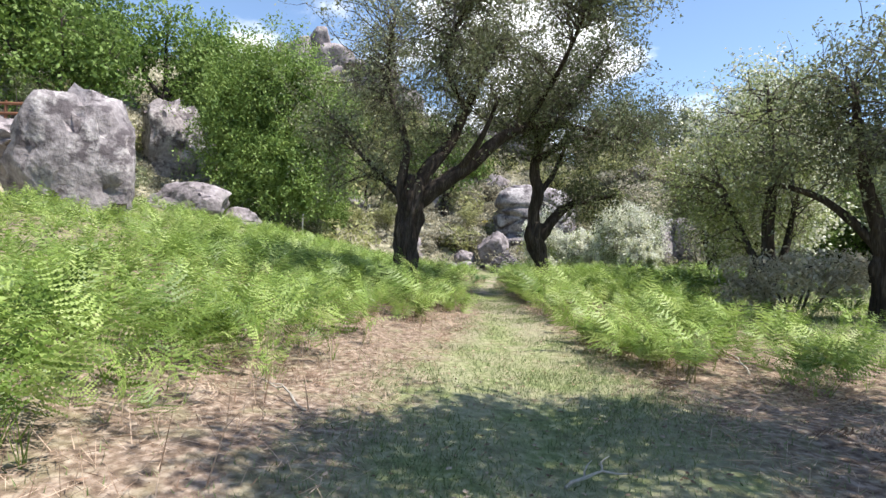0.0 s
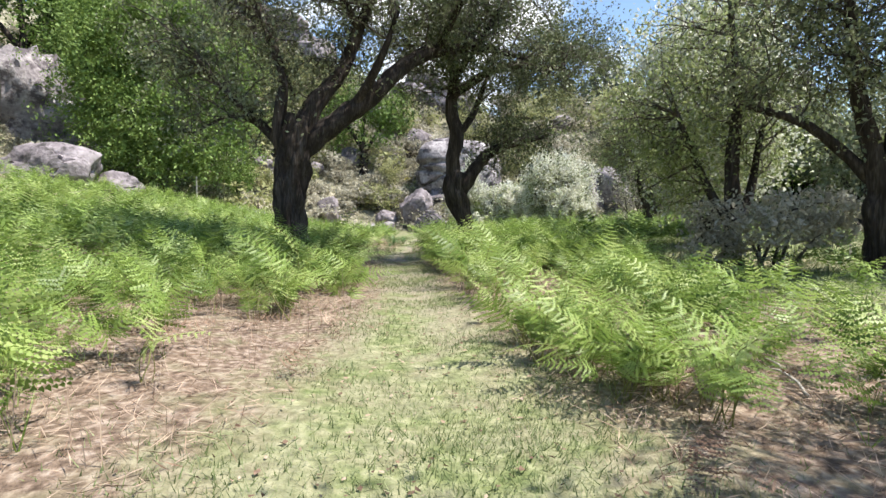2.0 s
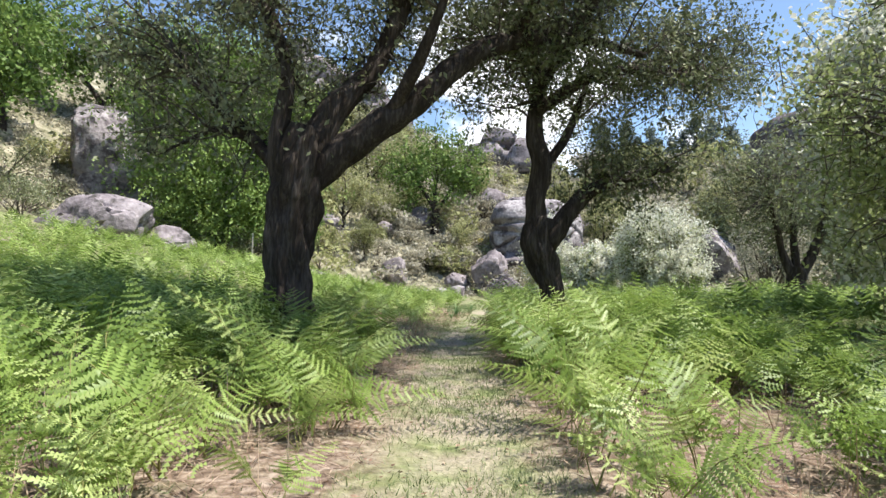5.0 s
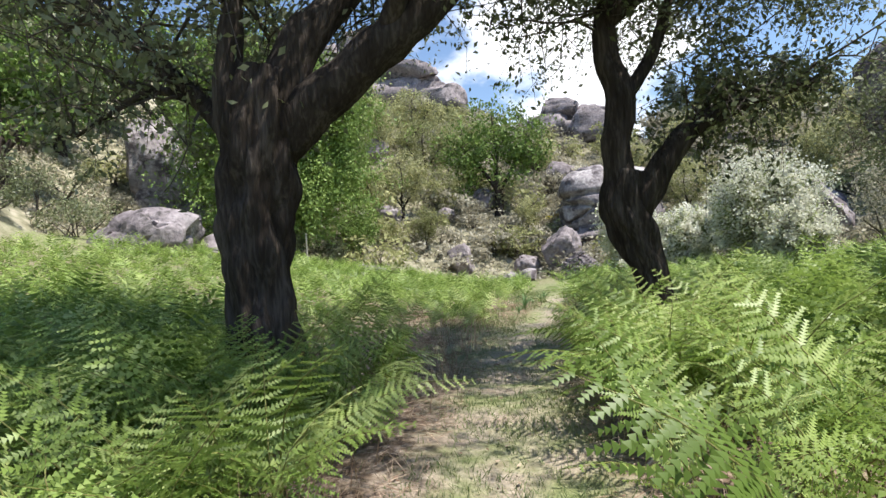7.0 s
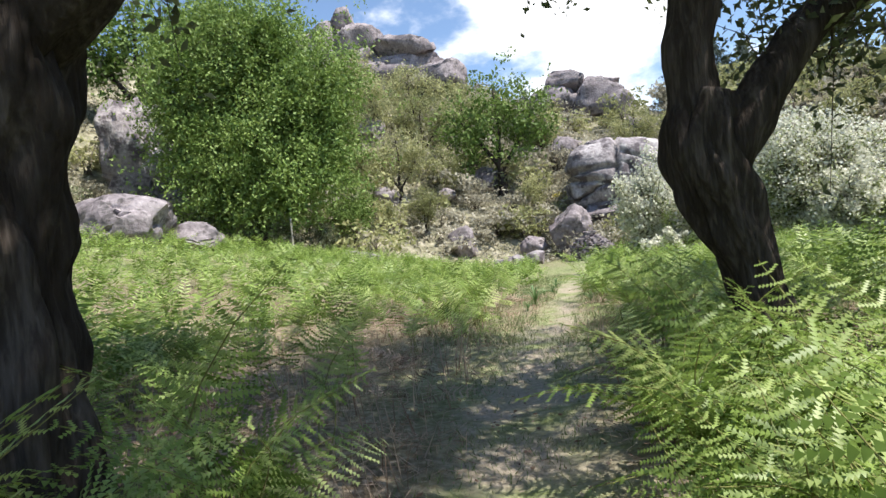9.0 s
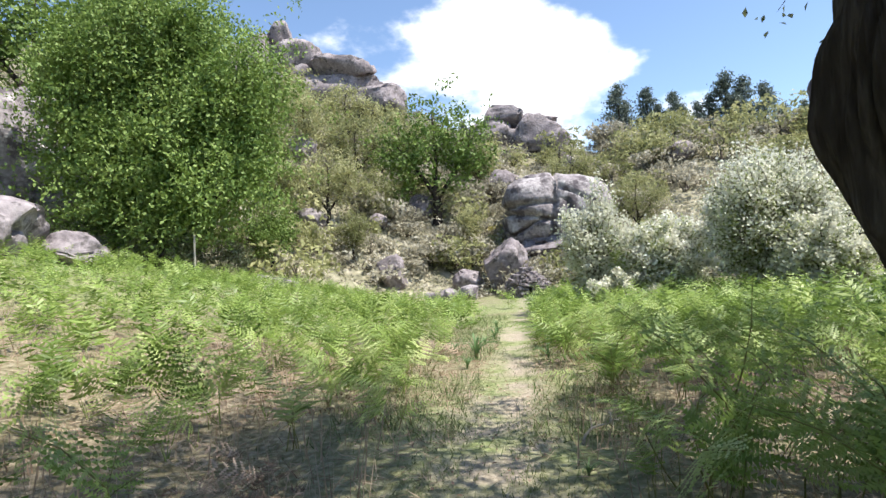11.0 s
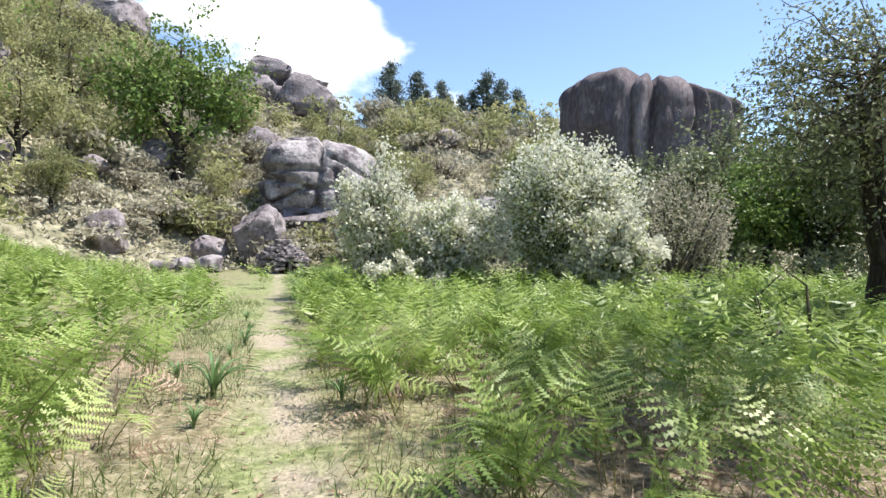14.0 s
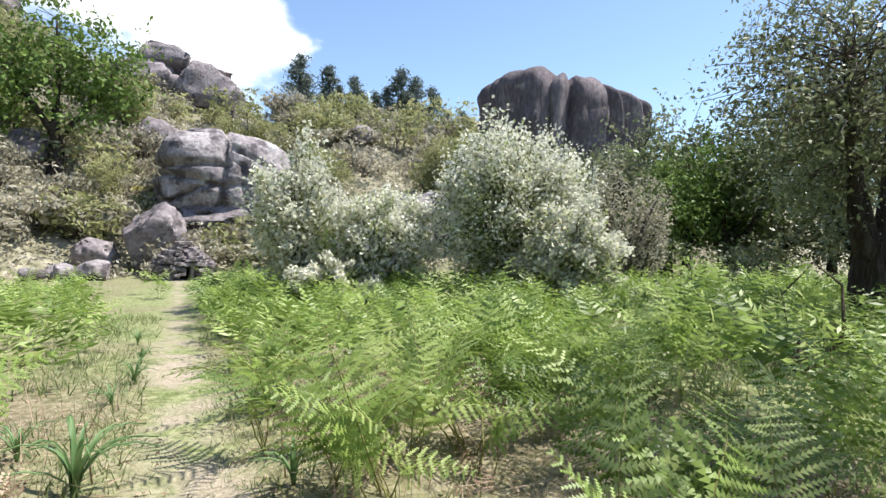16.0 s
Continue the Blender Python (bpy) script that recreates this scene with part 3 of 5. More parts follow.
# two old oaks that frame the path
tree("oak_tree", (-0.95, 15.5), "old oak with a thick fluted dark trunk beside the path", "tree",
     [(0, 0, -0.1, 0.48), (0.0, 0, 0.35, 0.38), (-0.02, 0, 1.0, 0.335), (-0.02, 0, 1.7, 0.345), (0.05, 0, 2.3, 0.37), (0.15, 0, 2.8, 0.36), (0.27, 0, 3.25, 0.27)],
     [[(0.15, 0, 2.45, 0.24), (0.95, 0.1, 3.15, 0.23), (1.7, 0.2, 3.7, 0.20), (2.5, 0.5, 4.5, 0.17), (3.3, 0.9, 4.95, 0.14), (4.4, 1.2, 5.1, 0.09), (5.6, 1.6, 5.0, 0.05)],
      [(0.2, 0, 2.8, 0.25), (0.5, 0.1, 3.5, 0.21), (1.1, 0.4, 4.3, 0.16), (1.5, 0.5, 5.3, 0.12), (2.0, 0.6, 6.4, 0.08), (2.2, 1.6, 7.3, 0.04)],
      [(0.0, 0, 2.2, 0.2), (-0.2, 0.0, 3.0, 0.15), (-0.1, 0.0, 4.1, 0.10), (-0.5, 0.2, 5.2, 0.08), (-0.7, 0.2, 6.3, 0.06), (-0.5, -0.5, 7.4, 0.03)],
      [(1.5, 0.5, 5.2, 0.1), (0.9, -0.6, 6.3, 0.07), (1.4, -2.4, 7.2, 0.03)], [(3.3, 0.9, 4.95, 0.09), (3.9, -0.8, 6.2, 0.06), (4.2, -2.2, 7.2, 0.03)],
      [(-0.1, 0, 2.6, 0.12), (-0.9, 0.3, 3.4, 0.09), (-1.7, 0.2, 4.2, 0.05)], [(-0.6, 0.2, 3.1, 0.06), (-1.2, 0.3, 3.3, 0.04), (-2.0, 0.2, 2.9, 0.02)],
      [(1.3, 0.2, 3.4, 0.12), (1.9, -0.5, 4.3, 0.08), (2.3, -0.8, 5.3, 0.04)]],
     # masses from (4.0, -2.4, 7.6) on are added, mostly unseen, to shade the path
     [(-1.3, 0.3, 4.2, 1.5, 1.6, 1.5), (0.3, 0.2, 5.7, 2.2, 2.0, 1.4), (2.4, 0.6, 6.2, 2.1, 1.8, 1.2), (4.6, 1.3, 5.4, 1.6, 1.5, 0.8), (-0.3, -0.1, 3.6, 1.0, 1.2, 0.9), (-1.4, 0.2, 3.0, 1.0, 0.9, 0.7), (1.0, 1.0, 4.4, 0.8, 1.0, 0.8), (0.2, 3.0, 5.4, 2.4, 1.8, 1.1), (-2.6, 0.8, 5.2, 1.6, 1.8, 1.0), (0.6, -2.4, 5.7, 2.0, 1.3, 0.8), (0.2, -0.6, 7.7, 3.0, 3.0, 1.1), (0.8, 2.6, 7.5, 3.0, 2.2, 1.0), (4.0, -2.4, 7.6, 2.2, 2.0, 0.7), (1.6, -2.8, 7.6, 2.0, 1.8, 0.7), (2.9, -3.6, 7.7, 2.0, 1.4, 0.6), (3.2, -1.4, 7.9, 2.4, 1.8, 0.6), (5.5, -2.3, 7.5, 1.3, 1.4, 0.6), (3.4, -2.9, 8.0, 2.0, 1.5, 0.5), (2.0, -2.2, 8.1, 2.0, 1.5, 0.5), (4.4, -1.9, 8.1, 1.7, 1.4, 0.5), (3.2, 1.6, 7.6, 1.8, 1.6, 0.6), (2.4, 0.4, 7.9, 1.8, 1.5, 0.5)],
     HOLM_LEAF, 5, 0.09, 620, 92, 0.36, flute=0.13, sides=120, tuft=0.33)
tree("oak_tree", (2.98, 17.75), "crooked old oak with a dark bulging trunk beside the path", "tree",
     [(0.33, 0, -0.1, 0.30), (0.31, 0, 0.4, 0.21), (0.22, 0, 1.0, 0.21), (0.05, 0, 1.5, 0.275), (-0.06, 0, 1.95, 0.30), (0.0, 0, 2.35, 0.24)],
     [[(-0.06, 0, 2.0, 0.24), (-0.10, 0, 2.6, 0.19), (0.02, 0, 3.3, 0.18), (-0.12, 0.1, 4.0, 0.16), (-0.05, 0.1, 4.9, 0.12), (-0.3, 0.2, 6.0, 0.08), (0.3, 0.3, 7.2, 0.04)],
      [(-0.05, 0.1, 4.7, 0.1), (0.8, -0.8, 6.0, 0.07), (1.5, -1.9, 7.1, 0.03)], [(-0.05, 0.1, 5.0, 0.1), (0.5, 1.2, 6.2, 0.07), (1.0, 2.3, 7.3, 0.03)],
      [(0.9, -0.1, 4.9, 0.08), (2.6, 1.2, 5.7, 0.065), (4.0, 2.9, 6.3, 0.045), (5.4, 4.7, 6.5, 0.02)],
      [(0.08, 0, 1.8, 0.22), (0.42, 0, 2.35, 0.17), (0.9, 0.1, 2.85, 0.13), (1.6, 0.1, 3.1, 0.09), (2.5, 0.3, 3.3, 0.05)],
      [(0.0, 0, 3.2, 0.11), (0.5, 0.2, 3.9, 0.08), (0.9, 0.3, 4.9, 0.05)],
      [(-0.08, 0, 4.3, 0.12), (0.9, -0.1, 4.9, 0.09), (2.1, 0.0, 5.1, 0.06), (3.2, 0.2, 5.0, 0.03)]],
     [(0.2, 0.2, 5.6, 2.0, 1.8, 1.3), (2.0, 0.2, 4.0, 1.7, 1.4, 1.1), (1.2, 0.3, 3.0, 1.0, 1.0, 0.6), (-1.0, 0.2, 5.2, 1.2, 1.3, 1.0), (3.0, 0.2, 5.2, 1.2, 1.1, 0.7), (0.8, 2.6, 5.3, 2.0, 1.6, 1.0), (0.6, -2.0, 5.4, 1.8, 1.3, 0.8), (0.9, -1.6, 7.1, 2.2, 2.0, 1.0), (0.6, 2.0, 7.2, 2.4, 2.0, 1.0), (3.4, 1.4, 6.2, 1.3, 1.2, 0.5), (4.6, 4.0, 6.6, 1.6, 1.6, 0.7), (5.6, 5.0, 6.4, 1.5, 1.4, 0.6)],
     HOLM_LEAF, 9, 0.09, 390, 110, 0.36, sides=110, tuft=0.33)
tree("oak_tree", (8.9, 11.2), "dark-trunked oak forking low at the meadow's edge", "tree",
     [(0, 0, -0.1, 0.38), (0, 0, 0.5, 0.29), (-0.05, 0, 1.1, 0.28), (0.05, 0, 1.6, 0.25)],
     [[(-0.05, 0, 1.3, 0.2), (-0.25, 0.1, 2.2, 0.15), (-0.5, 0.2, 3.3, 0.11), (-0.7, 0.2, 4.8, 0.06)],
      [(0.05, 0, 1.4, 0.2), (0.15, 0, 2.6, 0.16), (0.1, 0.1, 3.9, 0.11), (0.2, 0.1, 5.3, 0.06)],
      [(0.1, 0, 1.2, 0.2), (0.7, -0.3, 1.9, 0.17), (1.3, -0.6, 2.7, 0.13), (2.1, -1.0, 3.2, 0.09), (3.2, -1.5, 3.5, 0.05)],
      [(-0.05, 0.1, 1.5, 0.12), (-0.9, 0.6, 2.5, 0.08), (-1.8, 1.0, 2.9, 0.05)]],
     [(0, 0, 4.6, 2.2, 2.2, 1.6), (1.7, -0.8, 4.0, 1.6, 1.6, 1.2), (-1.2, 0.5, 3.7, 1.3, 1.4, 1.1), (0.3, 0.2, 3.2, 1.3, 1.3, 0.8)],
     HOLM_LEAF, 13, 0.088, 190, 115, 0.36, sides=90, tuft=0.33, group="meadow oaks")
tree("oak_tree", (7.9, 13.6), "slender several-stemmed oak above dark scrub", "tree",
     [(0, 0, -0.1, 0.2), (0.02, 0, 0.8, 0.16), (-0.05, 0, 2.0, 0.14), (0.05, 0, 3.3, 0.10)],
     [[(0, 0, 0.5, 0.12), (0.5, 0.2, 1.5, 0.1), (0.8, 0.3, 2.8, 0.06)], [(0, 0, 0.7, 0.11), (-0.5, 0.3, 1.9, 0.08), (-1.0, 0.4, 3.1, 0.05)],
      [(0.02, 0, 2.5, 0.1), (0.1, 0.2, 4.0, 0.07), (-0.1, 0.2, 5.6, 0.04)]],
     [(0, 0.2, 4.6, 1.9, 1.7, 1.5), (-1.3, 0.5, 3.1, 1.3, 1.3, 1.2), (1.0, 0.4, 3.0, 1.2, 1.2, 1.1), (-0.6, 1.0, 1.9, 1.2, 1.0, 0.8)],
     BUSH_LEAF, 17, 0.085, 120, 110, 0.34, group="meadow oaks")
tree("oak_tree", (12.2, 25.0), "grey-green oak with a short dark forked trunk in the meadow", "tree",
     [(0, 0, -0.1, 0.36), (0, 0, 0.5, 0.28), (0.02, 0, 1.1, 0.27), (0.05, 0, 1.5, 0.24)],
     [[(-0.05, 0, 1.2, 0.17), (-0.35, 0.1, 1.9, 0.12), (-0.6, 0.1, 3.0, 0.08), (-0.9, 0.1, 4.3, 0.04)],
      [(0.1, 0, 1.2, 0.19), (0.5, 0, 1.9, 0.15), (0.9, 0.1, 2.9, 0.11), (1.0, 0.1, 4.5, 0.05)],
      [(0.0, 0, 1.4, 0.13), (0.1, 0.3, 2.8, 0.1), (0.1, 0.4, 4.8, 0.05)]],
     [(0, 0, 4.6, 2.3, 2.2, 1.7), (-1.7, 0.2, 3.6, 1.6, 1.6, 1.3), (1.7, 0.2, 3.7, 1.7, 1.6, 1.4), (0, 0.5, 3.0, 1.8, 1.6, 0.9)],
     HOLM_LEAF, 21, 0.09, 150, 115, 0.36, sides=80, tuft=0.35, group="meadow oaks")
# the tree whose boughs hang over the start of the walk
tree("oak_tree", (6.9, 2.4), "spreading oak overhanging the grassy start of the path", "tree",
     [(0, 0, -0.1, 0.4), (0, 0, 0.8, 0.32), (-0.1, 0.05, 2.0, 0.29), (-0.2, 0.1, 2.8, 0.26)],
     [[(-0.2, 0.1, 2.7, 0.2), (-1.2, 0.7, 3.9, 0.15), (-2.4, 1.4, 4.9, 0.1), (-3.6, 0.8, 5.5, 0.07), (-4.6, 0.2, 5.9, 0.04)],
      [(-0.2, 0.1, 2.7, 0.18), (0.0, 1.2, 4.2, 0.13), (0.1, 2.3, 5.2, 0.07)], [(-0.15, 0, 2.6, 0.18), (-0.9, -1.0, 4.2, 0.12), (-1.6, -1.8, 5.2, 0.06)],
      [(-0.2, 0, 2.8, 0.16), (0.9, 0, 4.3, 0.11), (1.8, -0.2, 5.4, 0.05)]],
     [(-2.4, 0.8, 6.1, 1.7, 1.4, 0.9), (0.3, 0.9, 6.4, 2.0, 1.9, 1.2), (-1.2, -1.0, 6.0, 1.7, 1.4, 1.0), (1.9, 0.4, 6.1, 1.6, 1.8, 1.1), (-4.1, 0.5, 5.9, 1.1, 1.0, 0.6)],
     HOLM_LEAF, 25, 0.115, 300, 120, 0.36, min_z=4.0)
# great green oak on the bank
tree("oak_tree", (-13.6, 44.5), "great broad oak in fresh green leaf beside the boulders", "tree",
     [(0, 0, -0.2, 0.8), (0, 0, 1.2, 0.6), (0.2, 0, 3, 0.55), (0, 0, 5, 0.45)],
     [[(0, 0, 2.5, 0.35), (2.0, -0.5, 4.5, 0.25), (4.5, -1, 6.5, 0.12)], [(0, 0, 3.5, 0.35), (-2.0, -0.5, 6.5, 0.25), (-4.0, -1, 9, 0.12)],
      [(0, 0, 4.5, 0.4), (0.5, 0, 8, 0.25), (0.2, 0, 12, 0.1)], [(0.1, 0, 2.0, 0.25), (2.6, -1.5, 3.0, 0.15), (4.6, -2, 3.2, 0.07)]],
     [(0, 0, 11.5, 4.0, 3.6, 3.2), (3.5, -0.6, 7.8, 3.0, 2.8, 2.8), (-2.6, -0.6, 9.4, 2.7, 2.6, 2.8), (1.2, -1.8, 5.0, 4.6, 2.4, 2.2), (-1.8, -1.5, 4.4, 2.6, 2.2, 2.0), (4.2, -1, 4.4, 2.0, 1.8, 1.8), (0.5, -2.2, 2.6, 4.4, 1.6, 1.3), (4.8, -0.8, 10, 2.2, 2.2, 2.2)],
     OAK_LEAF, 29, 0.215, 430, 270, 0.95, min_z=1.0, fine_twigs=False, tuft=0.30)
oak_hill = tree("oak_tree", (0.45, 66.0), "rounded green oak on the rocky slope", "tree",
     [(0, 0, -0.2, 0.35), (0.1, 0, 1.2, 0.28), (0, 0, 2.6, 0.22)],
     [[(0, 0, 1.6, 0.2), (1.4, 0, 3.6, 0.12), (2.4, 0, 5.4, 0.05)], [(0, 0, 2.0, 0.18), (-1.3, 0, 4.0, 0.11), (-2.4, 0, 5.4, 0.05)], [(0, 0, 2.4, 0.18), (0.1, 0, 5, 0.1), (0, 0, 7.5, 0.04)]],
     [(0, 0, 6.6, 2.4, 2.2, 1.9), (2.4, 0, 5.0, 1.8, 1.7, 1.7), (-2.4, 0, 5.0, 1.9, 1.7, 1.7), (0.3, -0.8, 3.6, 2.4, 1.6, 1.4), (-2.2, -0.6, 2.6, 1.5, 1.3, 1.0)],
     OAK_LEAF, 33, 0.28, 120, 52, 0.5, group="slope oaks", min_z=0.8, fine_twigs=False)
oak_hill.scale = (1.38, 1.38, 1.38)
for x, y, turn, s in ((-25.5, 37.5, 40, 1.25), (-29, 34, 90, 1.35), (-30, 47, 150, 1.3), (-27, 55, 200, 1.5), (-30.5, 41, 120, 1.6), (-21, 16, 60, 1.0), (-20.5, 55, 20, 1.4), (-25, 60, 130, 1.4), (-16.5, 51, 220, 1.2), (-9.5, 50.5, 70, 0.55), (-34, 52, 250, 1.3), (26.4, 37.6, 10, 0.8), (28.6, 37.0, 160, 0.85)):
    ob = copy_thing(oak_hill, pose(x, y, gz(x, y) - 0.1, 0, 0, turn))
    ob.scale = (s, s, s)
    tagged(ob, "green oak in fresh leaf on the rocky bank" if x < 0 else "fresh green oak standing below the cliff")

pale_oak = tree("oak_tree", (-8.0, 60.0), "pale olive oak just coming into leaf on the slope", "tree",
     [(0, 0, -0.2, 0.2), (0.1, 0, 1.0, 0.16), (0, 0, 2.0, 0.13)],
     [[(0, 0, 1.0, 0.12), (1.2, 0, 2.6, 0.08), (1.9, 0, 4.2, 0.04)], [(0, 0, 1.2, 0.12), (-1.2, 0.2, 2.8, 0.08), (-2.0, 0, 4.0, 0.04)], [(0, 0, 1.8, 0.11), (0.2, 0, 3.6, 0.07), (0, 0, 5.4, 0.03)]],
     [(0, 0, 4.4, 1.9, 1.7, 1.3), (1.6, 0, 3.4, 1.4, 1.4, 1.2), (-1.7, 0, 3.4, 1.5, 1.4, 1.2), (0, -0.5, 2.2, 2.0, 1.3, 1.0)],
     BROOM_LEAF, 35, 0.22, 90, 52, 0.45, group="slope oaks", min_z=0.6, fine_twigs=False)
for i, (x, y, s) in enumerate(((-11.5, 56.5, 0.9), (-4.6, 63, 0.8), (-14, 63, 1.1), (-7, 70, 1.1), (-12, 72, 1.2), (-18, 60, 1.1), (-3.5, 76, 1.1), (5, 76, 0.9), (-9.5, 80, 1.2), (3.2, 62, 0.6), (-5.5, 56, 0.6), (14, 72, 0.9), (-16, 80, 1.2), (17, 62, 0.8), (28, 62, 0.9))):
    ob = copy_thing(pale_oak, pose(x, y, gz(x, y) - 0.1, 0, 0, 67 * i))
    ob.scale = (s, s, s)

# the dark wood that closes the meadow
wood_oak = tree("oak_tree", (26.5, 40.0), "dark grey-green oak at the meadow's far edge", "tree",
     [(0, 0, -0.2, 0.3), (0.1, 0, 1.5, 0.24), (0, 0, 3.0, 0.2)],
     [[(0, 0, 1.2, 0.17), (1.3, 0, 3.0, 0.11), (2.2, 0, 4.8, 0.05)], [(0, 0, 1.6, 0.16), (-1.3, 0, 3.3, 0.11), (-2.0, 0.2, 5, 0.05)], [(0, 0, 2.5, 0.16), (0.1, 0.3, 5, 0.1), (0, 0.2, 7.4, 0.04)]],
     [(0, 0, 6.2, 2.5, 2.3, 2.0), (2.0, 0.2, 4.3, 1.9, 1.8, 1.8), (-2.0, 0.2, 4.4, 1.9, 1.8, 1.8), (0, -0.5, 3.0, 2.3, 1.6, 1.3), (0.8, -0.6, 1.7, 2.2, 1.4, 0.8)],
     HOLM_LEAF, 37, 0.27, 90, 60, 0.55, group="meadow wood", min_z=0.7, fine_twigs=False)
# (24, -6) to (-16, 10) are unseen, added round the start to cast shade
RING = [(23.5, 43.5), (29.5, 37), (31, 42), (33, 34), (36, 38), (34.5, 29), (38, 25), (36, 19.5), (40, 31), (35.5, 13), (33, 7.5), (32, 24), (28, 31), (30.5, 27.5), (41, 16), (24, -6), (10, -9), (-4, -8), (-12, 0), (-16, 10), (30, 47), (35, 44.5), (38, 41)]
for i, (x, y) in enumerate(RING):
    ob = copy_thing(wood_oak, pose(x, y, gz(x, y) - 0.1, 0, 0, 73 * i))
    s = 0.85 + 0.4 * ((i * 37) % 10) / 10
    ob.scale = (s, s, s * (0.9 + 0.03 * (i % 7)))


def shrub(place, label, dims, seed, leaf_mat, leaf_size, count, extra=None, lobes=7, group="", stems=9, category="shrub"):
    rng = np.random.default_rng(seed)
    top = thing("shrub", (place[0], place[1], gz(*place) - 0.05), label, category, group)
    a, b, c = dims
    masses = [(0, 0, c * 0.55, a * 0.7, b * 0.7, c * 0.45)]
    for _ in range(lobes):
        w = rng.uniform(0, 2 * math.pi)
        masses.append((a * 0.6 * math.cos(w), b * 0.6 * math.sin(w), c * rng.uniform(0.3, 0.72), a * rng.uniform(0.25, 0.45), b * rng.uniform(0.25, 0.45), c * rng.uniform(0.18, 0.32)))
    lines, cs = [], []
    for m in masses:
        k = count // len(masses)
        u = rng.normal(size=(k, 3))
        u *= (rng.uniform(0.5, 1.0, (k, 1)) ** 0.5) / np.linalg.norm(u, axis=1)[:, None]
        u *= 1 + 0.22 * rng.normal(size=(k, 1)) * (rng.random((k, 1)) < 0.3)
        cs.append(np.array(m[:3]) + u * np.array(m[3:6]))
        for _ in range(max(1, stems // 6)):
            u = rng.normal(size=3)
            u /= np.linalg.norm(u)
            goal = np.array(m[:3]) + u * np.array(m[3:6]) * 0.95
            goal[2] = max(goal[2], 0.2)
            lines.append(branch_rows(np.append(rng.normal(size=2) * 0.08 * a, 0.0), goal, 0.02 + 0.012 * c, 0.006, rng, 4))
    tagged(part("branchwork", joined_tubes("branchwork", lines, 3, TWIG), top), kind="stuff")
    cs = np.vstack(cs)
    cs = cs[cs[:, 2] > 0.04]
    part("foliage", polys("foliage", leaves(cs, leaf_size, rng, 0.45, -0.1), len(cs), 4, leaf_mat), top)
    if extra:
        mat2, share, nm = extra
        keep = cs[(rng.random(len(cs)) < share * np.clip(cs[:, 2] / c * 1.5, 0.15, 1))]
        keep = keep + rng.normal(size=keep.shape) * 0.05 + np.array([0, 0, 0.04])
        part(nm, polys(nm, leaves(keep, leaf_size * 0.9, rng, 0.8, -0.3), len(keep), 4, mat2), top, "white blossom" if mat2 is BLOSSOM else "yellow bloom")
    return top


def spray_bush(place, label, dims, seed, sprays, leaf_size, share):
    """A hawthorn: a short trunk and many arching sprays set with leaves and blossom."""
    rng = np.random.default_rng(seed)
    a, b, c = dims
    top = thing("hawthorn", (place[0], place[1], gz(*place) - 0.05), label, "bush")
    rows = smooth_line([(0, 0, -0.1, 0.05 * c), (0.05, 0, c * 0.15, 0.04 * c), (0, 0, c * 0.3, 0.03 * c)], 5)
    v, f = tube(rows[:, :3], rows[:, 3], 12, 0.1, 0.2, seed)
    part("trunk", mesh_of("trunk", v, f, BARK), top)
    lines, green, white = [], [], []
    for i in range(sprays):
        u = rng.normal(size=3)
        u /= np.linalg.norm(u)
        reach = rng.uniform(0.55, 1.02)
        goal = np.array([0, 0, c * 0.52]) + u * np.array([a, b, c * 0.48]) * reach * (1 + 0.12 * math.sin(3 * math.atan2(u[1], u[0]) + seed))
        goal[2] = max(goal[2], 0.15)
        root = np.array([goal[0] * 0.45, goal[1] * 0.45, c * 0.2 + goal[2] * 0.45])
        line = branch_rows(root, goal, 0.018, 0.005, rng, 6, 0.1)
        lines.append(line)
        k = int(85 * (0.6 + reach))
        t = rng.uniform(0, 1, k) ** 0.8
        idx = np.minimum((t * 5).astype(int), 4)
        fr = (t * 5 - idx)[:, None]
        p = line[idx, :3] * (1 - fr) + line[idx + 1, :3] * fr
        p = p + rng.normal(size=p.shape) * 0.10 * c / 3
        flower = rng.random(k) < share * np.clip(0.35 + t, 0, 1.2) * (0.5 + rng.random())
        green.append(p[~flower])
        white.append(p[flower] + np.array([0, 0, 0.03]))
        if i % 4 == 0:
            lines.append(branch_rows((0, 0, c * 0.22), root, 0.04, 0.018, rng, 5, 0.1))
    tagged(part("branchwork", joined_tubes("branchwork", lines, 3, TWIG), top), kind="stuff")
    g, w = np.vstack(green), np.vstack(white)
    part("foliage", polys("foliage", leaves(g, leaf_size, rng, 0.55, -0.1), len(g), 4, BUSH_LEAF), top)
    part("blossom", polys("blossom", leaves(w, leaf_size, rng, 0.85, -0.4), len(w), 4, BLOSSOM), top, "creamy white blossom")
    return top


spray_bush((10.55, 32.0), "large rounded hawthorn covered in white blossom", (2.15, 2.0, 4.5), 3, 500, 0.085, 0.6)
spray_bush((8.6, 34.6), "pale flowering hawthorn beside the larger bush", (1.45, 1.4, 3.3), 5, 190, 0.10, 0.7)
spray_bush((10.55, 29.8), "low white-flowering hawthorn at the meadow's edge", (1.3, 1.2, 2.5), 7, 170, 0.09, 0.72)
spray_bush((6.4, 35.4), "thin straggling hawthorn with long white sprays", (1.35, 1.2, 4.4), 9, 95, 0.10, 0.95)
spray_bush((7.0, 34.2), "low creeping hawthorn with white sprays", (1.5, 1.1, 1.4), 15, 80, 0.09, 0.85)
spray_bush((9.8, 17.4), "pale flowering hawthorn behind the slender oak", (2.3, 2.0, 7.2), 11, 420, 0.11, 0.6)
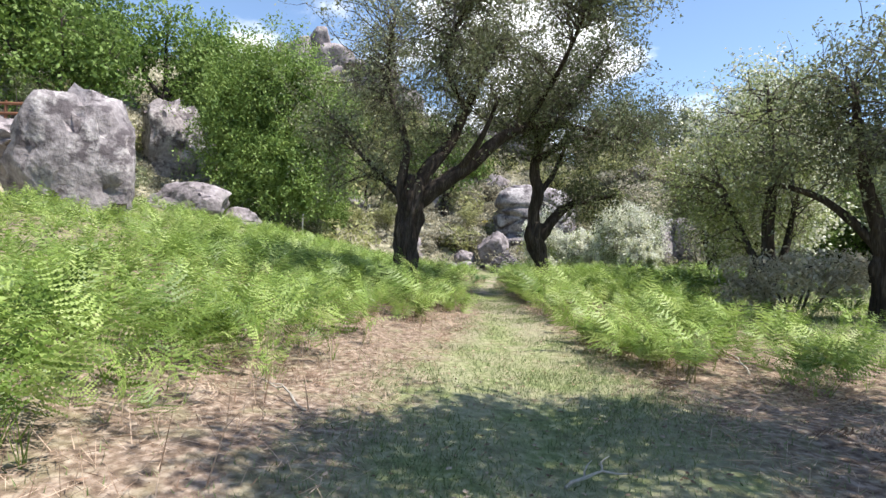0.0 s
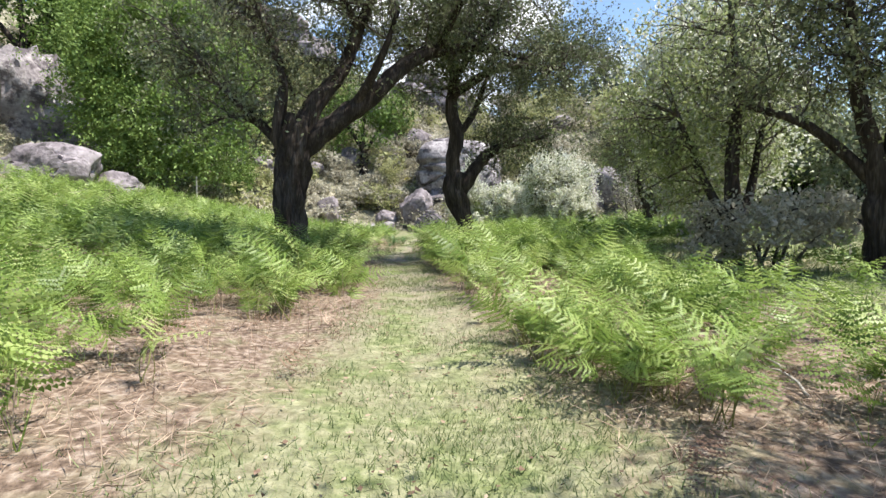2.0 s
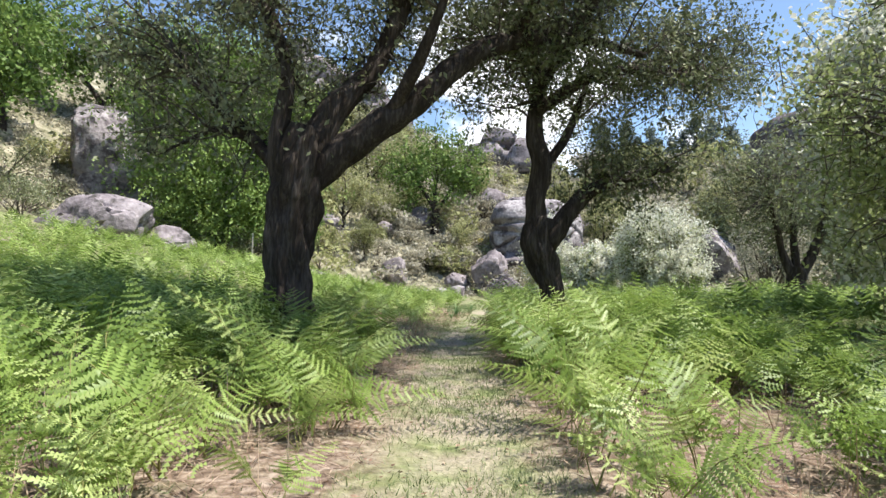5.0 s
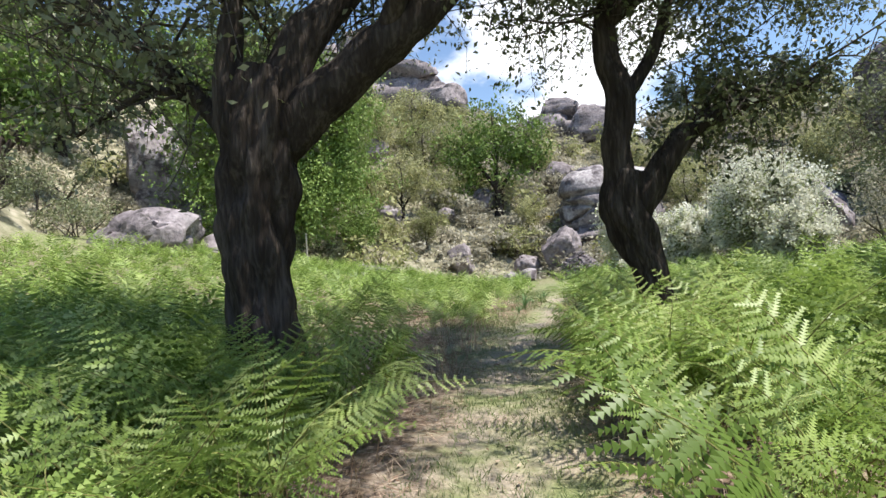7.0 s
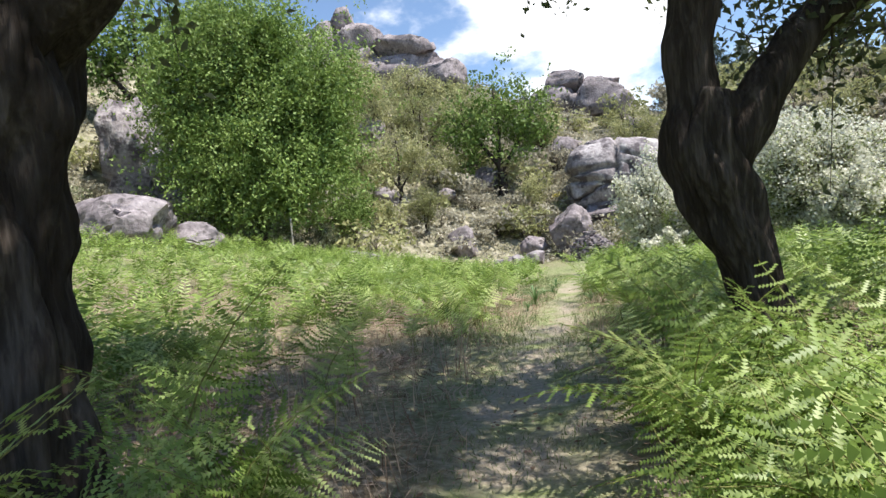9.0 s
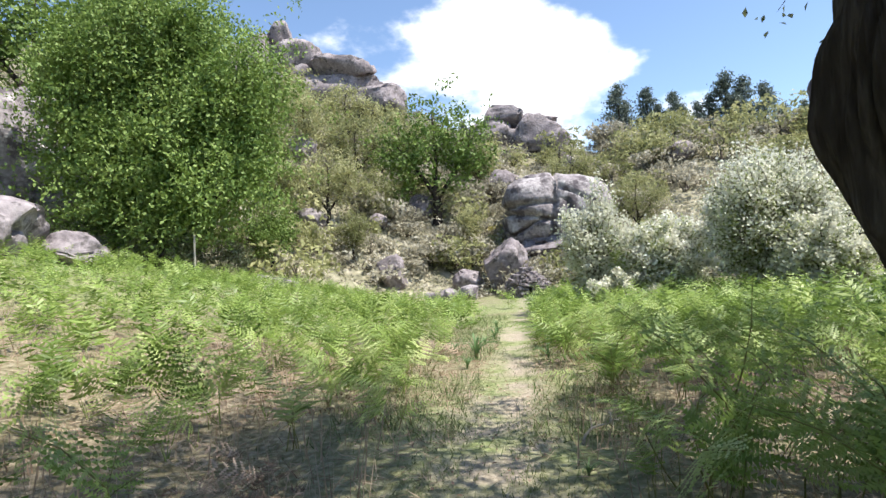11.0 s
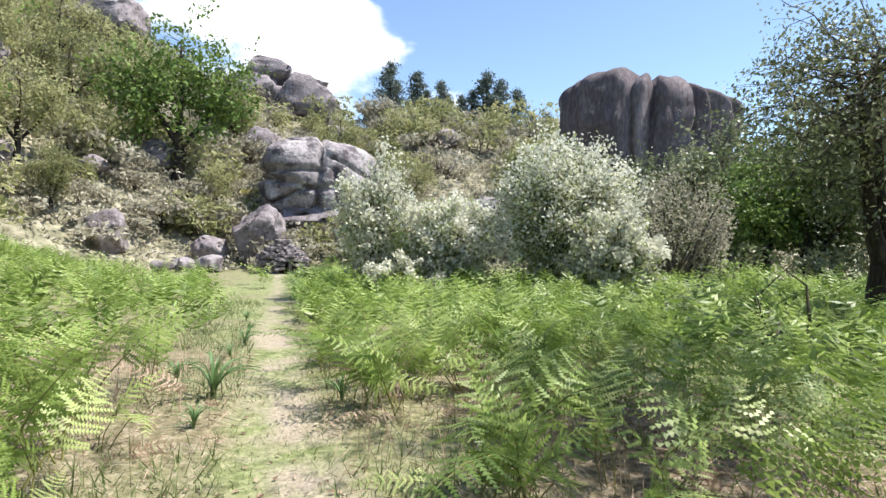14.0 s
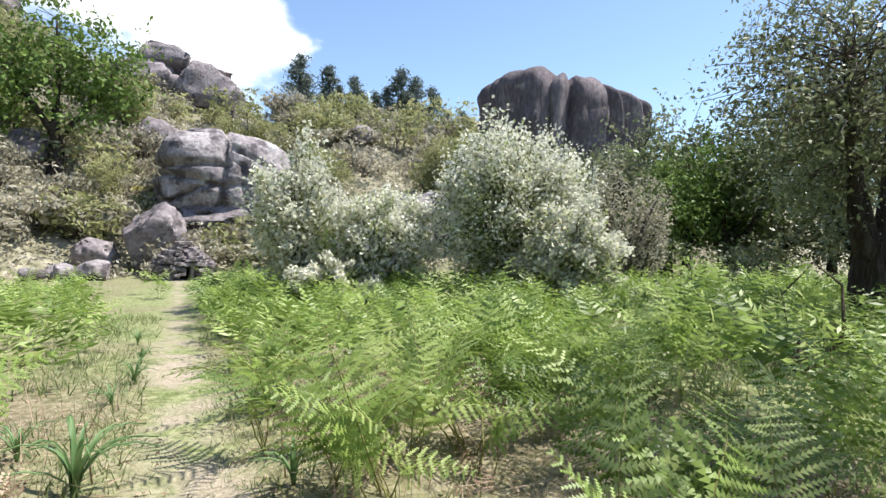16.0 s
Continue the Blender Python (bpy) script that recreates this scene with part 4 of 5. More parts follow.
shrub((16.6, 33.8), "bare brown twiggy tree beside the white hawthorns", (2.1, 1.8, 4.6), 62, HEATH_LEAF, 0.12, 4200, stems=24, category="tree")
tagged(shrub((7.6, 12.2), "dense dark scrub in the shade under the oaks", (1.6, 1.2, 1.6), 61, HEATH_LEAF, 0.11, 4200))
shrub((7.5, 34.9), "fresh green bush among white hawthorns", (1.0, 0.9, 2.2), 63, FERN, 0.11, 1200)
shrub((12.9, 28.6), "fresh green sapling bush in the meadow", (0.9, 0.8, 1.3), 64, FERN, 0.09, 500)
shrub((8.4, 24.2), "thin green sapling in the bracken", (0.5, 0.5, 1.4), 65, FERN, 0.08, 260)
# the last three are added to darken the shaded hollow under the great oak
for x, y, a_, c_ in ((-20.6, 36.4, 2.2, 2.2), (-23.8, 37.8, 2.4, 3.0), (-24.2, 35.6, 2.4, 2.8), (-22.6, 39.6, 2.6, 3.0), (-25.4, 41.5, 2.8, 3.4), (-22.3, 33.5, 2.2, 2.4), (-26.5, 34.5, 2.8, 3.2), (-15.6, 42.6, 2.4, 2.4), (-12.2, 42.2, 2.0, 1.9), (-10.3, 44.6, 1.8, 2.2)):
    shrub((x, y), "dark leafy undergrowth among the rocks and oaks", (a_, 1.5, c_), 81 + int(-x), HOLM_LEAF, 0.17, 1100)
for i, (x, y) in enumerate(((24.5, 27), (27, 24), (29, 29), (25, 33.5), (30.5, 20), (32.5, 31), (22.5, 37), (28.5, 35), (33, 16), (31, 12))):
    shrub((x, y), "dark thicket at the foot of the meadow wood", (2.6, 2.0, 2.2), 300 + i, HOLM_LEAF, 0.22, 700, group="meadow thickets")
heath = [shrub((-6, 56), "grey-brown tree heath on the slope", (1.5, 1.4, 1.6), 71, HEATH_LEAF, 0.25, 470, group="slope scrub"),
         shrub((-2, 57), "rounded grey heath on the slope", (1.9, 1.6, 1.3), 72, HEATH_LEAF, 0.25, 520, group="slope scrub"),
         shrub((-5, 60), "olive green broom on the slope", (1.4, 1.3, 1.8), 73, BROOM_LEAF, 0.25, 470, group="slope scrub"),
         shrub((-9, 54), "pale olive scrub on the slope", (1.7, 1.6, 2.2), 74, BROOM_LEAF, 0.27, 500, group="slope scrub")]
yellow = shrub((5.6, 64.5), "gorse bush in yellow bloom among rocks", (1.4, 1.2, 1.2), 75, BROOM_LEAF, 0.12, 900, (YELLOW, 0.7, "bloom"))
for i, (x, y, k) in enumerate(((7.3, 57.2, 1.3), (8.9, 56.8, 1.4), (10.6, 57.0, 1.5), (12.3, 57.4, 1.4), (13.9, 58.2, 1.5), (4.2, 53.4, 0.9), (7.0, 54.2, 1.0))):
    ob = copy_thing(heath[i % 2], pose(x, y, gz(x, y) - 0.1, 0, 0, 40 * i))
    ob.scale = (k, k, k)
rng = random.Random(4)
placed = 0
while placed < 289:
    th, k = radians(rng.triangular(-50, 55, 2)), rng.random() ** 0.9
    f, c = np.interp(math.degrees(th), THETA, FOOT), np.interp(math.degrees(th), THETA, CREST)
    d = f - 1.0 + (c + 3 - f) * k
    x, y = 1.3 + d * math.sin(th), 16 + d * math.cos(th)
    if math.hypot(x - 6.1, y - 51) < 3.2 or math.hypot(x - 1.2, y - 50.3) < 2.2 or math.hypot(x - 10.0, y - 60) < 3.4 or math.hypot(x - 5.3, y - 52) < 2.2 or y < 30 and x > 0:
        continue
    pick = heath[rng.choices(range(4), (4, 4, 2, 2 if k > 0.3 else 1))[0]]
    ob = copy_thing(pick, pose(x, y, gz(x, y) - 0.1, 0, 0, rng.uniform(0, 360)))
    s = rng.uniform(0.95, 1.75) * (1 + 0.35 * k)
    ob.scale = (s, s, s * rng.uniform(0.75, 1.15))
    placed += 1

hr = np.random.default_rng(44)
th = np.radians(hr.uniform(-50, 55, 70000))
f, c = np.interp(np.degrees(th), THETA, FOOT), np.interp(np.degrees(th), THETA, CREST)
d = f - 0.5 + (c + 2 - f) * hr.random(len(th)) ** 0.8
x, y = 1.3 + d * np.sin(th), 16 + d * np.cos(th)
keep = (wave(x, y, 0.55, 11) + 0.6 * wave(x, y, 1.3, 12) > -0.75) & (np.hypot(x - 6.1, y - 51) > 2.0)
x, y = x[keep], y[keep]
mound = 0.35 + 0.35 * wave(x, y, 0.9, 13)
cover = np.stack([x, y, ground(x, y) + hr.random(len(x)) * np.clip(mound, 0.05, 1)], 1)
tagged(new("low_heath", polys("low_heath", leaves(cover, 0.34, hr, 0.4, -0.6), len(cover), 4, HEATH_LEAF)), "low grey-brown heath covering the rocky slope", "heath", kind="stuff")


# pines along the skyline
def pine(place, height, seed):
    rng = np.random.default_rng(seed)
    top = thing("pine_tree", (place[0], place[1], gz(*place) - 0.2), "dark pine on the skyline", "tree", "skyline pines")
    v, f = tube([(0, 0, 0), (0.05, 0, height * 0.5), (0, 0, height)], [0.02 * height + 0.05, 0.015 * height, 0.02], 8)
    part("trunk", mesh_of("trunk", v, f, BARK), top)
    lines, cs = [], []
    for i in range(46):
        h = height * (0.12 + 0.88 * min(1.0, (i / 46) + rng.uniform(-0.03, 0.03)))
        reach = height * 0.34 * (1 - (i / 46) ** 1.2) * rng.uniform(0.3, 1.2) + 0.12
        w = rng.uniform(0, 2 * math.pi)
        end = (reach * math.cos(w), reach * math.sin(w), h + reach * rng.uniform(-0.05, 0.3))
        line = branch_rows((0, 0, h), end, 0.03, 0.008, rng, 4, 0.05)
        lines.append(line)
        k = 64
        cs.append(line[rng.integers(1, 4, k), :3] + rng.normal(size=(k, 3)) * np.array([0.32, 0.32, 0.16]) * height / 7)
    tagged(part("branchwork", joined_tubes("branchwork", lines, 3, TWIG), top), kind="stuff")
    cs = np.vstack(cs)
    part("crown", polys("crown", leaves(cs, 0.34 * height / 7, rng, 0.4, -0.4), len(cs), 4, PINE_LEAF), top)
    return top


tall = pine((24.1, 88.0), 8.0, 3)
wide = pine((27.8, 88.0), 7.0, 4)
for i, (x, y, s) in enumerate(((25.6, 90, 0.6), (29.6, 89, 0.55), (31.2, 88, 0.62), (32.6, 89, 0.58), (34.2, 88, 0.5), (35.8, 88, 0.66), (37.4, 87, 0.85), (38.6, 88, 0.72), (39.6, 87, 0.8), (41, 88, 0.6), (42.3, 87, 0.74), (44, 86, 0.6), (46, 85, 0.55), (22, 90, 0.4), (8.5, 96, 0.55), (4.5, 99, 0.6), (11.2, 92, 0.42), (12.6, 92, 0.36), (-5, 102, 0.5), (0, 101, 0.5), (-9, 101, 0.45), (-12, 98, 0.6), (49, 80, 0.6), (52, 74, 0.6))):
    ob = copy_thing(wide if i % 2 else tall, pose(x, y, gz(x, y) - 0.2, 0, 0, 50 * i))
    s *= 1.3 if 24 < x else 1.0
    ob.scale = (s, s, s)


# ---- dry-stone hut at the end of the path ----
def stone_mesh(seed, dims):
    bm = bmesh.new()
    bmesh.ops.create_cube(bm, size=1.0)
    bmesh.ops.bevel(bm, geom=bm.edges[:], offset=0.12, segments=1, affect="EDGES")
    r = random.Random(seed)
    for v in bm.verts:
        v.co = Vector(((v.co.x + r.uniform(-0.06, 0.06)) * dims[0], (v.co.y + r.uniform(-0.06, 0.06)) * dims[1], (v.co.z + r.uniform(-0.1, 0.1)) * dims[2]))
    me = bpy.data.meshes.new("stone")
    bm.to_mesh(me)
    bm.free()
    me.materials.append(ROCK)
    return me


def hut(x, y, turn):
    top = thing("stone_hut", (x, y, gz(x, y) - 0.05), "small corbelled dry-stone hut with a dark low doorway", "hut", turn=turn)
    kinds = [stone_mesh(i, (0.52, 0.42, 0.15)) for i in range(5)]
    r = random.Random(6)
    for ring in range(13):
        z = 0.07 + ring * 0.135
        rad = 1.15 if ring < 5 else 1.22 - 0.0165 * (ring - 4) ** 2
        n = max(3, int(2 * math.pi * rad / 0.45))
        for k in range(n):
            w = 2 * math.pi * (k + 0.5 * (ring % 2)) / n + r.uniform(-0.05, 0.05)
            if ring < 6 and abs((w + math.pi / 2 + math.pi) % (2 * math.pi) - math.pi) < 0.36:
                continue
            ob = part("stone", kinds[r.randrange(5)], top)
            g = rad + r.uniform(-0.09, 0.10)
            ob.scale = (r.uniform(0.6, 1.25), r.uniform(0.8, 1.2), r.uniform(0.6, 1.35))
            ob.location = (g * math.cos(w), g * math.sin(w), z + r.uniform(-0.015, 0.015))
            ob.rotation_euler = (r.uniform(-0.16, 0.16), r.uniform(-0.2, 0.2), w + math.pi / 2 + r.uniform(-0.35, 0.35))
    cap = part("capstone", stone_mesh(9, (0.8, 0.7, 0.16)), top)
    cap.location = (0, 0, 1.84)
    lintel = part("lintel", stone_mesh(12, (1.15, 0.42, 0.17)), top)
    lintel.location = (0, -1.13, 0.86)
    post = part("doorpost", stone_mesh(13, (0.16, 0.2, 0.8)), top)
    post.location = (0.1, -1.1, 0.4)


hut(6.1, 51.2, 8)


# wooden railing on the rocks
def railing(points, base_z, label):
    x0, y0 = points[0]
    top = thing("railing", (x0, y0, base_z), label, "railing")
    tops = []
    for x, y in points:
        base = Vector((x - x0, y - y0, 0))
        v, f = tube([base + Vector((0, 0, -0.1)), base + Vector((0, 0, 1.15))], [0.07, 0.065], 8)
        part("post", mesh_of("post", v, f, RAIL_WOOD, False), top)
        tops.append(base)
    for a, b in zip(tops, tops[1:]):
        for h in (0.55, 1.02):
            v, f = tube([a + Vector((0, 0, h)), b + Vector((0, 0, h))], [0.075, 0.07], 8)
            part("rail", mesh_of("rail", v, f, RAIL_WOOD, False), top)


boulder((-20.9, 27.3), (2.7, 1.7, 1.4), 16, ROCK, "grey granite rock that carries the railing", 0.45, 0, 5)
railing([(-22.6, 27.2), (-20.9, 27.1), (-19.4, 27.0)], 6.35, "reddish-brown wooden railing beside the boulder")
gp = thing("marker_post", (-9.9, 40.6, gz(-9.9, 40.6) - 0.1), "thin grey wooden marker post in the bracken", "post")
v, f = tube([(0, 0, 0), (0.03, 0, 2.1)], [0.05, 0.045], 7)
part("post", mesh_of("post", v, f, GREY_WOOD, False), gp)


# ---- bracken ----
def frond_arrays(rng, stalk, blade, width, lean, pairs, fine, most=7, upright=0.0):
    """Triangles of one bracken frond that leans along +x, and the line of its stalk."""
    def at(s):
        # stalk rises, then the blade arches over
        if s < 0:
            k = 1 + s
            return np.array([lean * 0.35 * k * k * stalk, 0, stalk * k])
        w = math.radians(66) * (1 - s)
        arched = np.array([s * math.cos(w) * 0.95 + 0.12 * s * s, 0, 0.88 * s - 0.55 * s * s])
        erect = np.array([0.10 * s + 0.34 * s * s, 0, 0.98 * s - 0.22 * s * s])
        return np.array([lean * 0.35 * stalk, 0, stalk]) + blade * (arched * (1 - upright) + erect * upright)
    tris, last = [], None
    for i in range(pairs):
        s = (i + 0.3) / pairs
        p, q = at(s), at(min(1.0, s + 0.04))
        if last is not None:
            tris += [last, p, (last + p) / 2 - np.array([0, 0, 0.006])]
        last = p
        ahead = (q - p) / (np.linalg.norm(q - p) + 1e-9)
        length = width * (1 - s) ** 0.85 * (0.75 + 0.25 * min(1, i / 1.5)) * rng.uniform(0.65, 1.12) + 0.012
        for sd in (-1, 1):
            d = np.array([0, sd, 0]) * 0.88 + ahead * rng.uniform(0.25, 0.6) * (1 - 0.5 * upright) + np.array([0.45 * upright + rng.uniform(-0.1, 0.1), 0, rng.uniform(-0.38, 0.12)])
            d /= np.linalg.norm(d)
            flat = np.cross(ahead, np.array([0, sd, 0])) * sd + np.array([0, 0, 0.9 * upright])
            side = np.cross(d, flat)
            side /= np.linalg.norm(side) + 1e-9
            if fine:
                steps = max(2, int(most * (length / width) ** 0.6))
                for j in range(steps):
                    r0, r1 = j / steps, (j + 1) / steps
                    reach = 0.105 * length * (1 - 0.75 * r0) * (0.85 + 0.3 * (j % 2)) + 0.008
                    a, b = p + d * length * r0, p + d * length * r1
                    m = p + d * length * (r0 * 0.35 + r1 * 0.65 + 0.04)
                    dip = np.array([0, 0, -0.12 * reach])
                    tris += [a, b, m + side * reach + dip, b, a, m - side * reach + dip]
            else:
                wd = 0.085 * length + 0.006
                tris += [p, p + d * length * 0.45 + side * wd, p + d * length, p + d * length, p + d * length * 0.45 - side * wd, p]
    line = np.array([at(s) for s in (-1, -0.5, 0, 0.3, 0.6, 0.98)])
    return np.array(tris), line


def weld(tris):
    """Corners that meet become one vertex, so that a frond is one connected piece."""
    v, back = np.unique(np.round(tris, 5), axis=0, return_inverse=True)
    return v, back.reshape(-1, 3)


def tri_mesh(name, v, faces, mat):
    me = bpy.data.meshes.new(name)
    me.vertices.add(len(v))
    me.vertices.foreach_set("co", np.asarray(v, dtype=np.float32).ravel())
    me.loops.add(len(faces) * 3)
    me.loops.foreach_set("vertex_index", np.asarray(faces, dtype=np.int32).ravel())
    me.polygons.add(len(faces))
    me.polygons.foreach_set("loop_start", np.arange(len(faces), dtype=np.int32) * 3)
    me.materials.append(mat)
    me.update(calc_edges=True)
    return me


frng = np.random.default_rng(11)
FRONDS = []
for i in range(6):
    erect = 0.5 if i in (1, 4) else 0.05
    tris, line = frond_arrays(frng, frng.uniform(0.28, 0.44), frng.uniform(0.62, 0.88), frng.uniform(0.26, 0.34), frng.uniform(0.5, 1.0), 14, True, 12, erect)
    v, f = tube(line, [0.007, 0.006, 0.005, 0.004, 0.003, 0.001], 4, cap=False)
    FRONDS.append((tri_mesh("frond", *weld(tris), FERN), mesh_of("stalk", v, f, FERN_STALK)))


def fern_plant(seed):
    r = random.Random(seed)
    top = thing("bracken_fern", (0, -40, 0), "bright green bracken fern rising from brown litter", "fern", "bracken beside the path")
    n = r.randint(3, 5)
    for i in range(n):
        leaf_me, stalk_me = FRONDS[r.randrange(6)]
        m = pose(r.uniform(-0.06, 0.06), r.uniform(-0.06, 0.06), 0, r.uniform(-34, 34), r.uniform(-36, 16), 360 * i / n + r.uniform(-35, 35))
        fr = part("frond", leaf_me, top)
        s = r.uniform(0.7, 1.12)
        fr.matrix_basis = m @ Matrix.Diagonal((s, s, s, 1))
        part("stalk", stalk_me, fr)
    return top


def inside(x, y, poly):
    hit = False
    for (x0, y0), (x1, y1) in zip(poly, poly[1:] + poly[:1]):
        if (y0 > y) != (y1 > y) and x < (x1 - x0) * (y - y0) / (y1 - y0) + x0:
            hit = not hit
    return hit


PATCH_RIGHT = [(1.75, 8.6), (2.1, 6.9), (3.3, 5.7), (5.0, 6.0), (5.4, 7.4), (4.9, 9.5), (5.6, 12.5), (5.0, 16.0), (1.95, 17.0), (1.65, 12.0)]
PATCH_LEFT = [(-0.6, 8.2), (-1.3, 6.6), (-2.0, 5.0), (-2.6, 3.6), (-2.0, 2.6), (-3.0, 2.0), (-16, 4), (-17, 34), (-9, 44), (-3, 49), (2.2, 49), (1.9, 30), (0.95, 24), (0.55, 19), (0.45, 15), (0.35, 11.2)]
PATCH_FAR = [(2.0, 17.3), (5.4, 16.5), (10.5, 17.5), (14, 22), (19, 27), (16, 31), (10, 34), (8, 37), (6.2, 48), (4.2, 48), (3.0, 30), (2.35, 24)]


def fern_here(x, y):
    if not (inside(x, y, PATCH_RIGHT) or inside(x, y, PATCH_LEFT) or inside(x, y, PATCH_FAR)):
        return False
    if math.hypot(x + 0.88, y - 15.6) < 0.6 or math.hypot(x - 3.1, y - 17.75) < 0.45 or math.hypot(x - 12.2, y - 25) < 0.5:
        return False
    off = x - float(np.interp(y, WAY_Y, WAY_X))
    if abs(off) < (0.86 if y < 24 and not (off > 0 and 9 < y < 17) else 0.72 if y < 24 else 0.45):
        return False
    if y > 46.5 or (math.hypot(x - 4.6, y - 46) < 7 and y > 41):
        return False
    thin = 0.5 + 0.5 * float(wave(x, y, 1.1, 5))
    if -2.2 < x < 0.8 and 15.6 < y < 20.5:
        return rng2.random() < 0.25 * thin
    if y < 9 and -2.4 < x < 1:
        return rng2.random() < (0.1 if x > -1.0 else 0.32)
    return rng2.random() < (0.05 + 0.95 * thin ** 1.6 if y < 14 else 0.55 + 0.45 * thin)


rng2 = random.Random(21)
plants = [fern_plant(i) for i in range(6)]
spots = [(0.5, 12.3, 10, 0.45), (0.4, 10.4, 80, 0.55), (-0.45, 10.9, 50, 1.15), (-0.75, 11.2, 190, 1.0), (-0.35, 10.3, 120, 0.9), (2.35, 8.4, 0, 0.9), (2.6, 7.6, 40, 0.8), (-1.2, 6.3, 140, 1.0), (-1.6, 6.8, 20, 1.05), (-2.6, 3.3, 60, 1.05), (-2.2, 3.0, 170, 0.9), (-1.05, 18.9, 60, 0.9), (3.9, 5.9, 70, 0.9)]
spots += [(-2.45, 3.3, 20, 0.7), (-2.2, 3.75, 110, 0.6), (-2.75, 3.9, 250, 0.8), (-1.8, 3.6, 70, 0.5), (-1.95, 4.3, 300, 0.65), (-1.55, 5.0, 160, 0.6), (-3.0, 3.2, 10, 0.8)]
spots += [(rng2.uniform(-5.0, -1.8), rng2.uniform(2.3, 6.8), rng2.uniform(0, 360), rng2.uniform(0.6, 1.1)) for _ in range(64)]
spots += [(rng2.uniform(2.3, 5.2), rng2.uniform(13.0, 17.4), rng2.uniform(0, 360), rng2.uniform(0.9, 1.15)) for _ in range(60)]
spots += [(rng2.uniform(5.4, 10), rng2.uniform(8.0, 13), rng2.uniform(0, 360), rng2.uniform(0.4, 0.75)) for _ in range(60)]
spots += [(rng2.uniform(-3.6, -0.1), rng2.uniform(12.6, 15.0), rng2.uniform(0, 360), rng2.uniform(0.8, 1.1)) for _ in range(24)]
spots = [q for q in spots if math.hypot(q[0] + 0.95, q[1] - 15.5) > 0.62 and math.hypot(q[0] - 3.15, q[1] - 17.75) > 0.5]
while len(spots) < 4000:
    zone = rng2.random()
    if zone < 0.10:
        x, y = rng2.uniform(1.6, 5.6), rng2.uniform(5.6, 17)
    elif zone < 0.29:
        x, y = rng2.uniform(-7, 0.6), rng2.uniform(2, 20)
    elif zone < 0.66:
        x, y = rng2.uniform(-17, 2.3), rng2.uniform(4, 49)
    else:
        x, y = rng2.uniform(2, 19), rng2.uniform(16.5, 48)
    if fern_here(x, y):
        spots.append((x, y, rng2.uniform(0, 360), rng2.triangular(0.5, 1.25, 0.9) * (0.8 if y < 12 else 1.0)))
spots.sort(key=lambda q: abs(q[0] - float(np.interp(q[1], WAY_Y, WAY_X))) + (0 if q[1] < 26 else 50))
near, far = spots[:300], spots[300:]
middling = 620
for i, (x, y, turn, s) in enumerate(near):
    m = pose(x, y, gz(x, y) - 0.02, 0, 0, turn)
    if i < 6:
        ob = plants[i]
        ob.matrix_basis = m
    else:
        ob = copy_thing(plants[i % 6], m)
    ob.scale = (s, s, s)


def clump(fronds, pairs, fine, most=3):
    rows = []
    for k in range(fronds):
        erect = frng.choice([0.0, 0.2, 0.6])
        tris, line = frond_arrays(frng, frng.uniform(0.30, 0.52), frng.uniform(0.58, 0.82), frng.uniform(0.25, 0.33), frng.uniform(0.4, 1.0), pairs, fine, most, erect)
        w = 2 * math.pi * k / fronds + frng.uniform(-0.5, 0.5)
        turn_m = np.array(Euler((frng.uniform(-0.6, 0.6), frng.uniform(-0.55, 0.2), w)).to_matrix())
        size = frng.uniform(0.75, 1.1)
        rows.append((tris * size) @ turn_m.T)
        stem = np.array([line[0] + (0, 0.006, 0), line[0] - (0, 0.006, 0), line[2]])
        rows.append((stem * size) @ turn_m.T)
    return weld(np.vstack(rows))


finer = [clump(4, 12, True, 7) for _ in range(6)]
coarse = [clump(4, 9, False) for _ in range(6)]
soup, joints, count = [], [], 0
for i, (x, y, turn, s) in enumerate(far):
    w = radians(turn)
    turn_m = np.array([[math.cos(w), -math.sin(w), 0], [math.sin(w), math.cos(w), 0], [0, 0, 1]])
    v, f = (finer if i < middling else coarse)[i % 6]
    soup.append((v * s) @ turn_m.T + np.array([x, y, gz(x, y) - 0.02]))
    joints.append(f + count)
    count += len(v)
tagged(new("bracken_field", tri_mesh("bracken_field", np.vstack(soup), np.vstack(joints), FERN)), "wide field of bright green bracken across the bank", "bracken", kind="stuff")

# brown, broken-down bracken of last year among the green
def dead_plant(seed):
    r = random.Random(seed)
    top = thing("dead_bracken", (0, 0, 0), "collapsed rust-brown dead bracken on the litter", "dead fern", "dead bracken")
    for i in range(5):
        fr = part("frond", DEAD_FRONDS[r.randrange(3)], top)
        k = r.uniform(0.45, 0.75)
        fr.matrix_basis = pose(r.uniform(-0.1, 0.1), r.uniform(-0.1, 0.1), 0, r.uniform(-50, 50), r.uniform(-10, 45), 72 * i + r.uniform(-40, 40)) @ Matrix.Diagonal((k, k * 0.7, k * 0.6, 1))
    return top


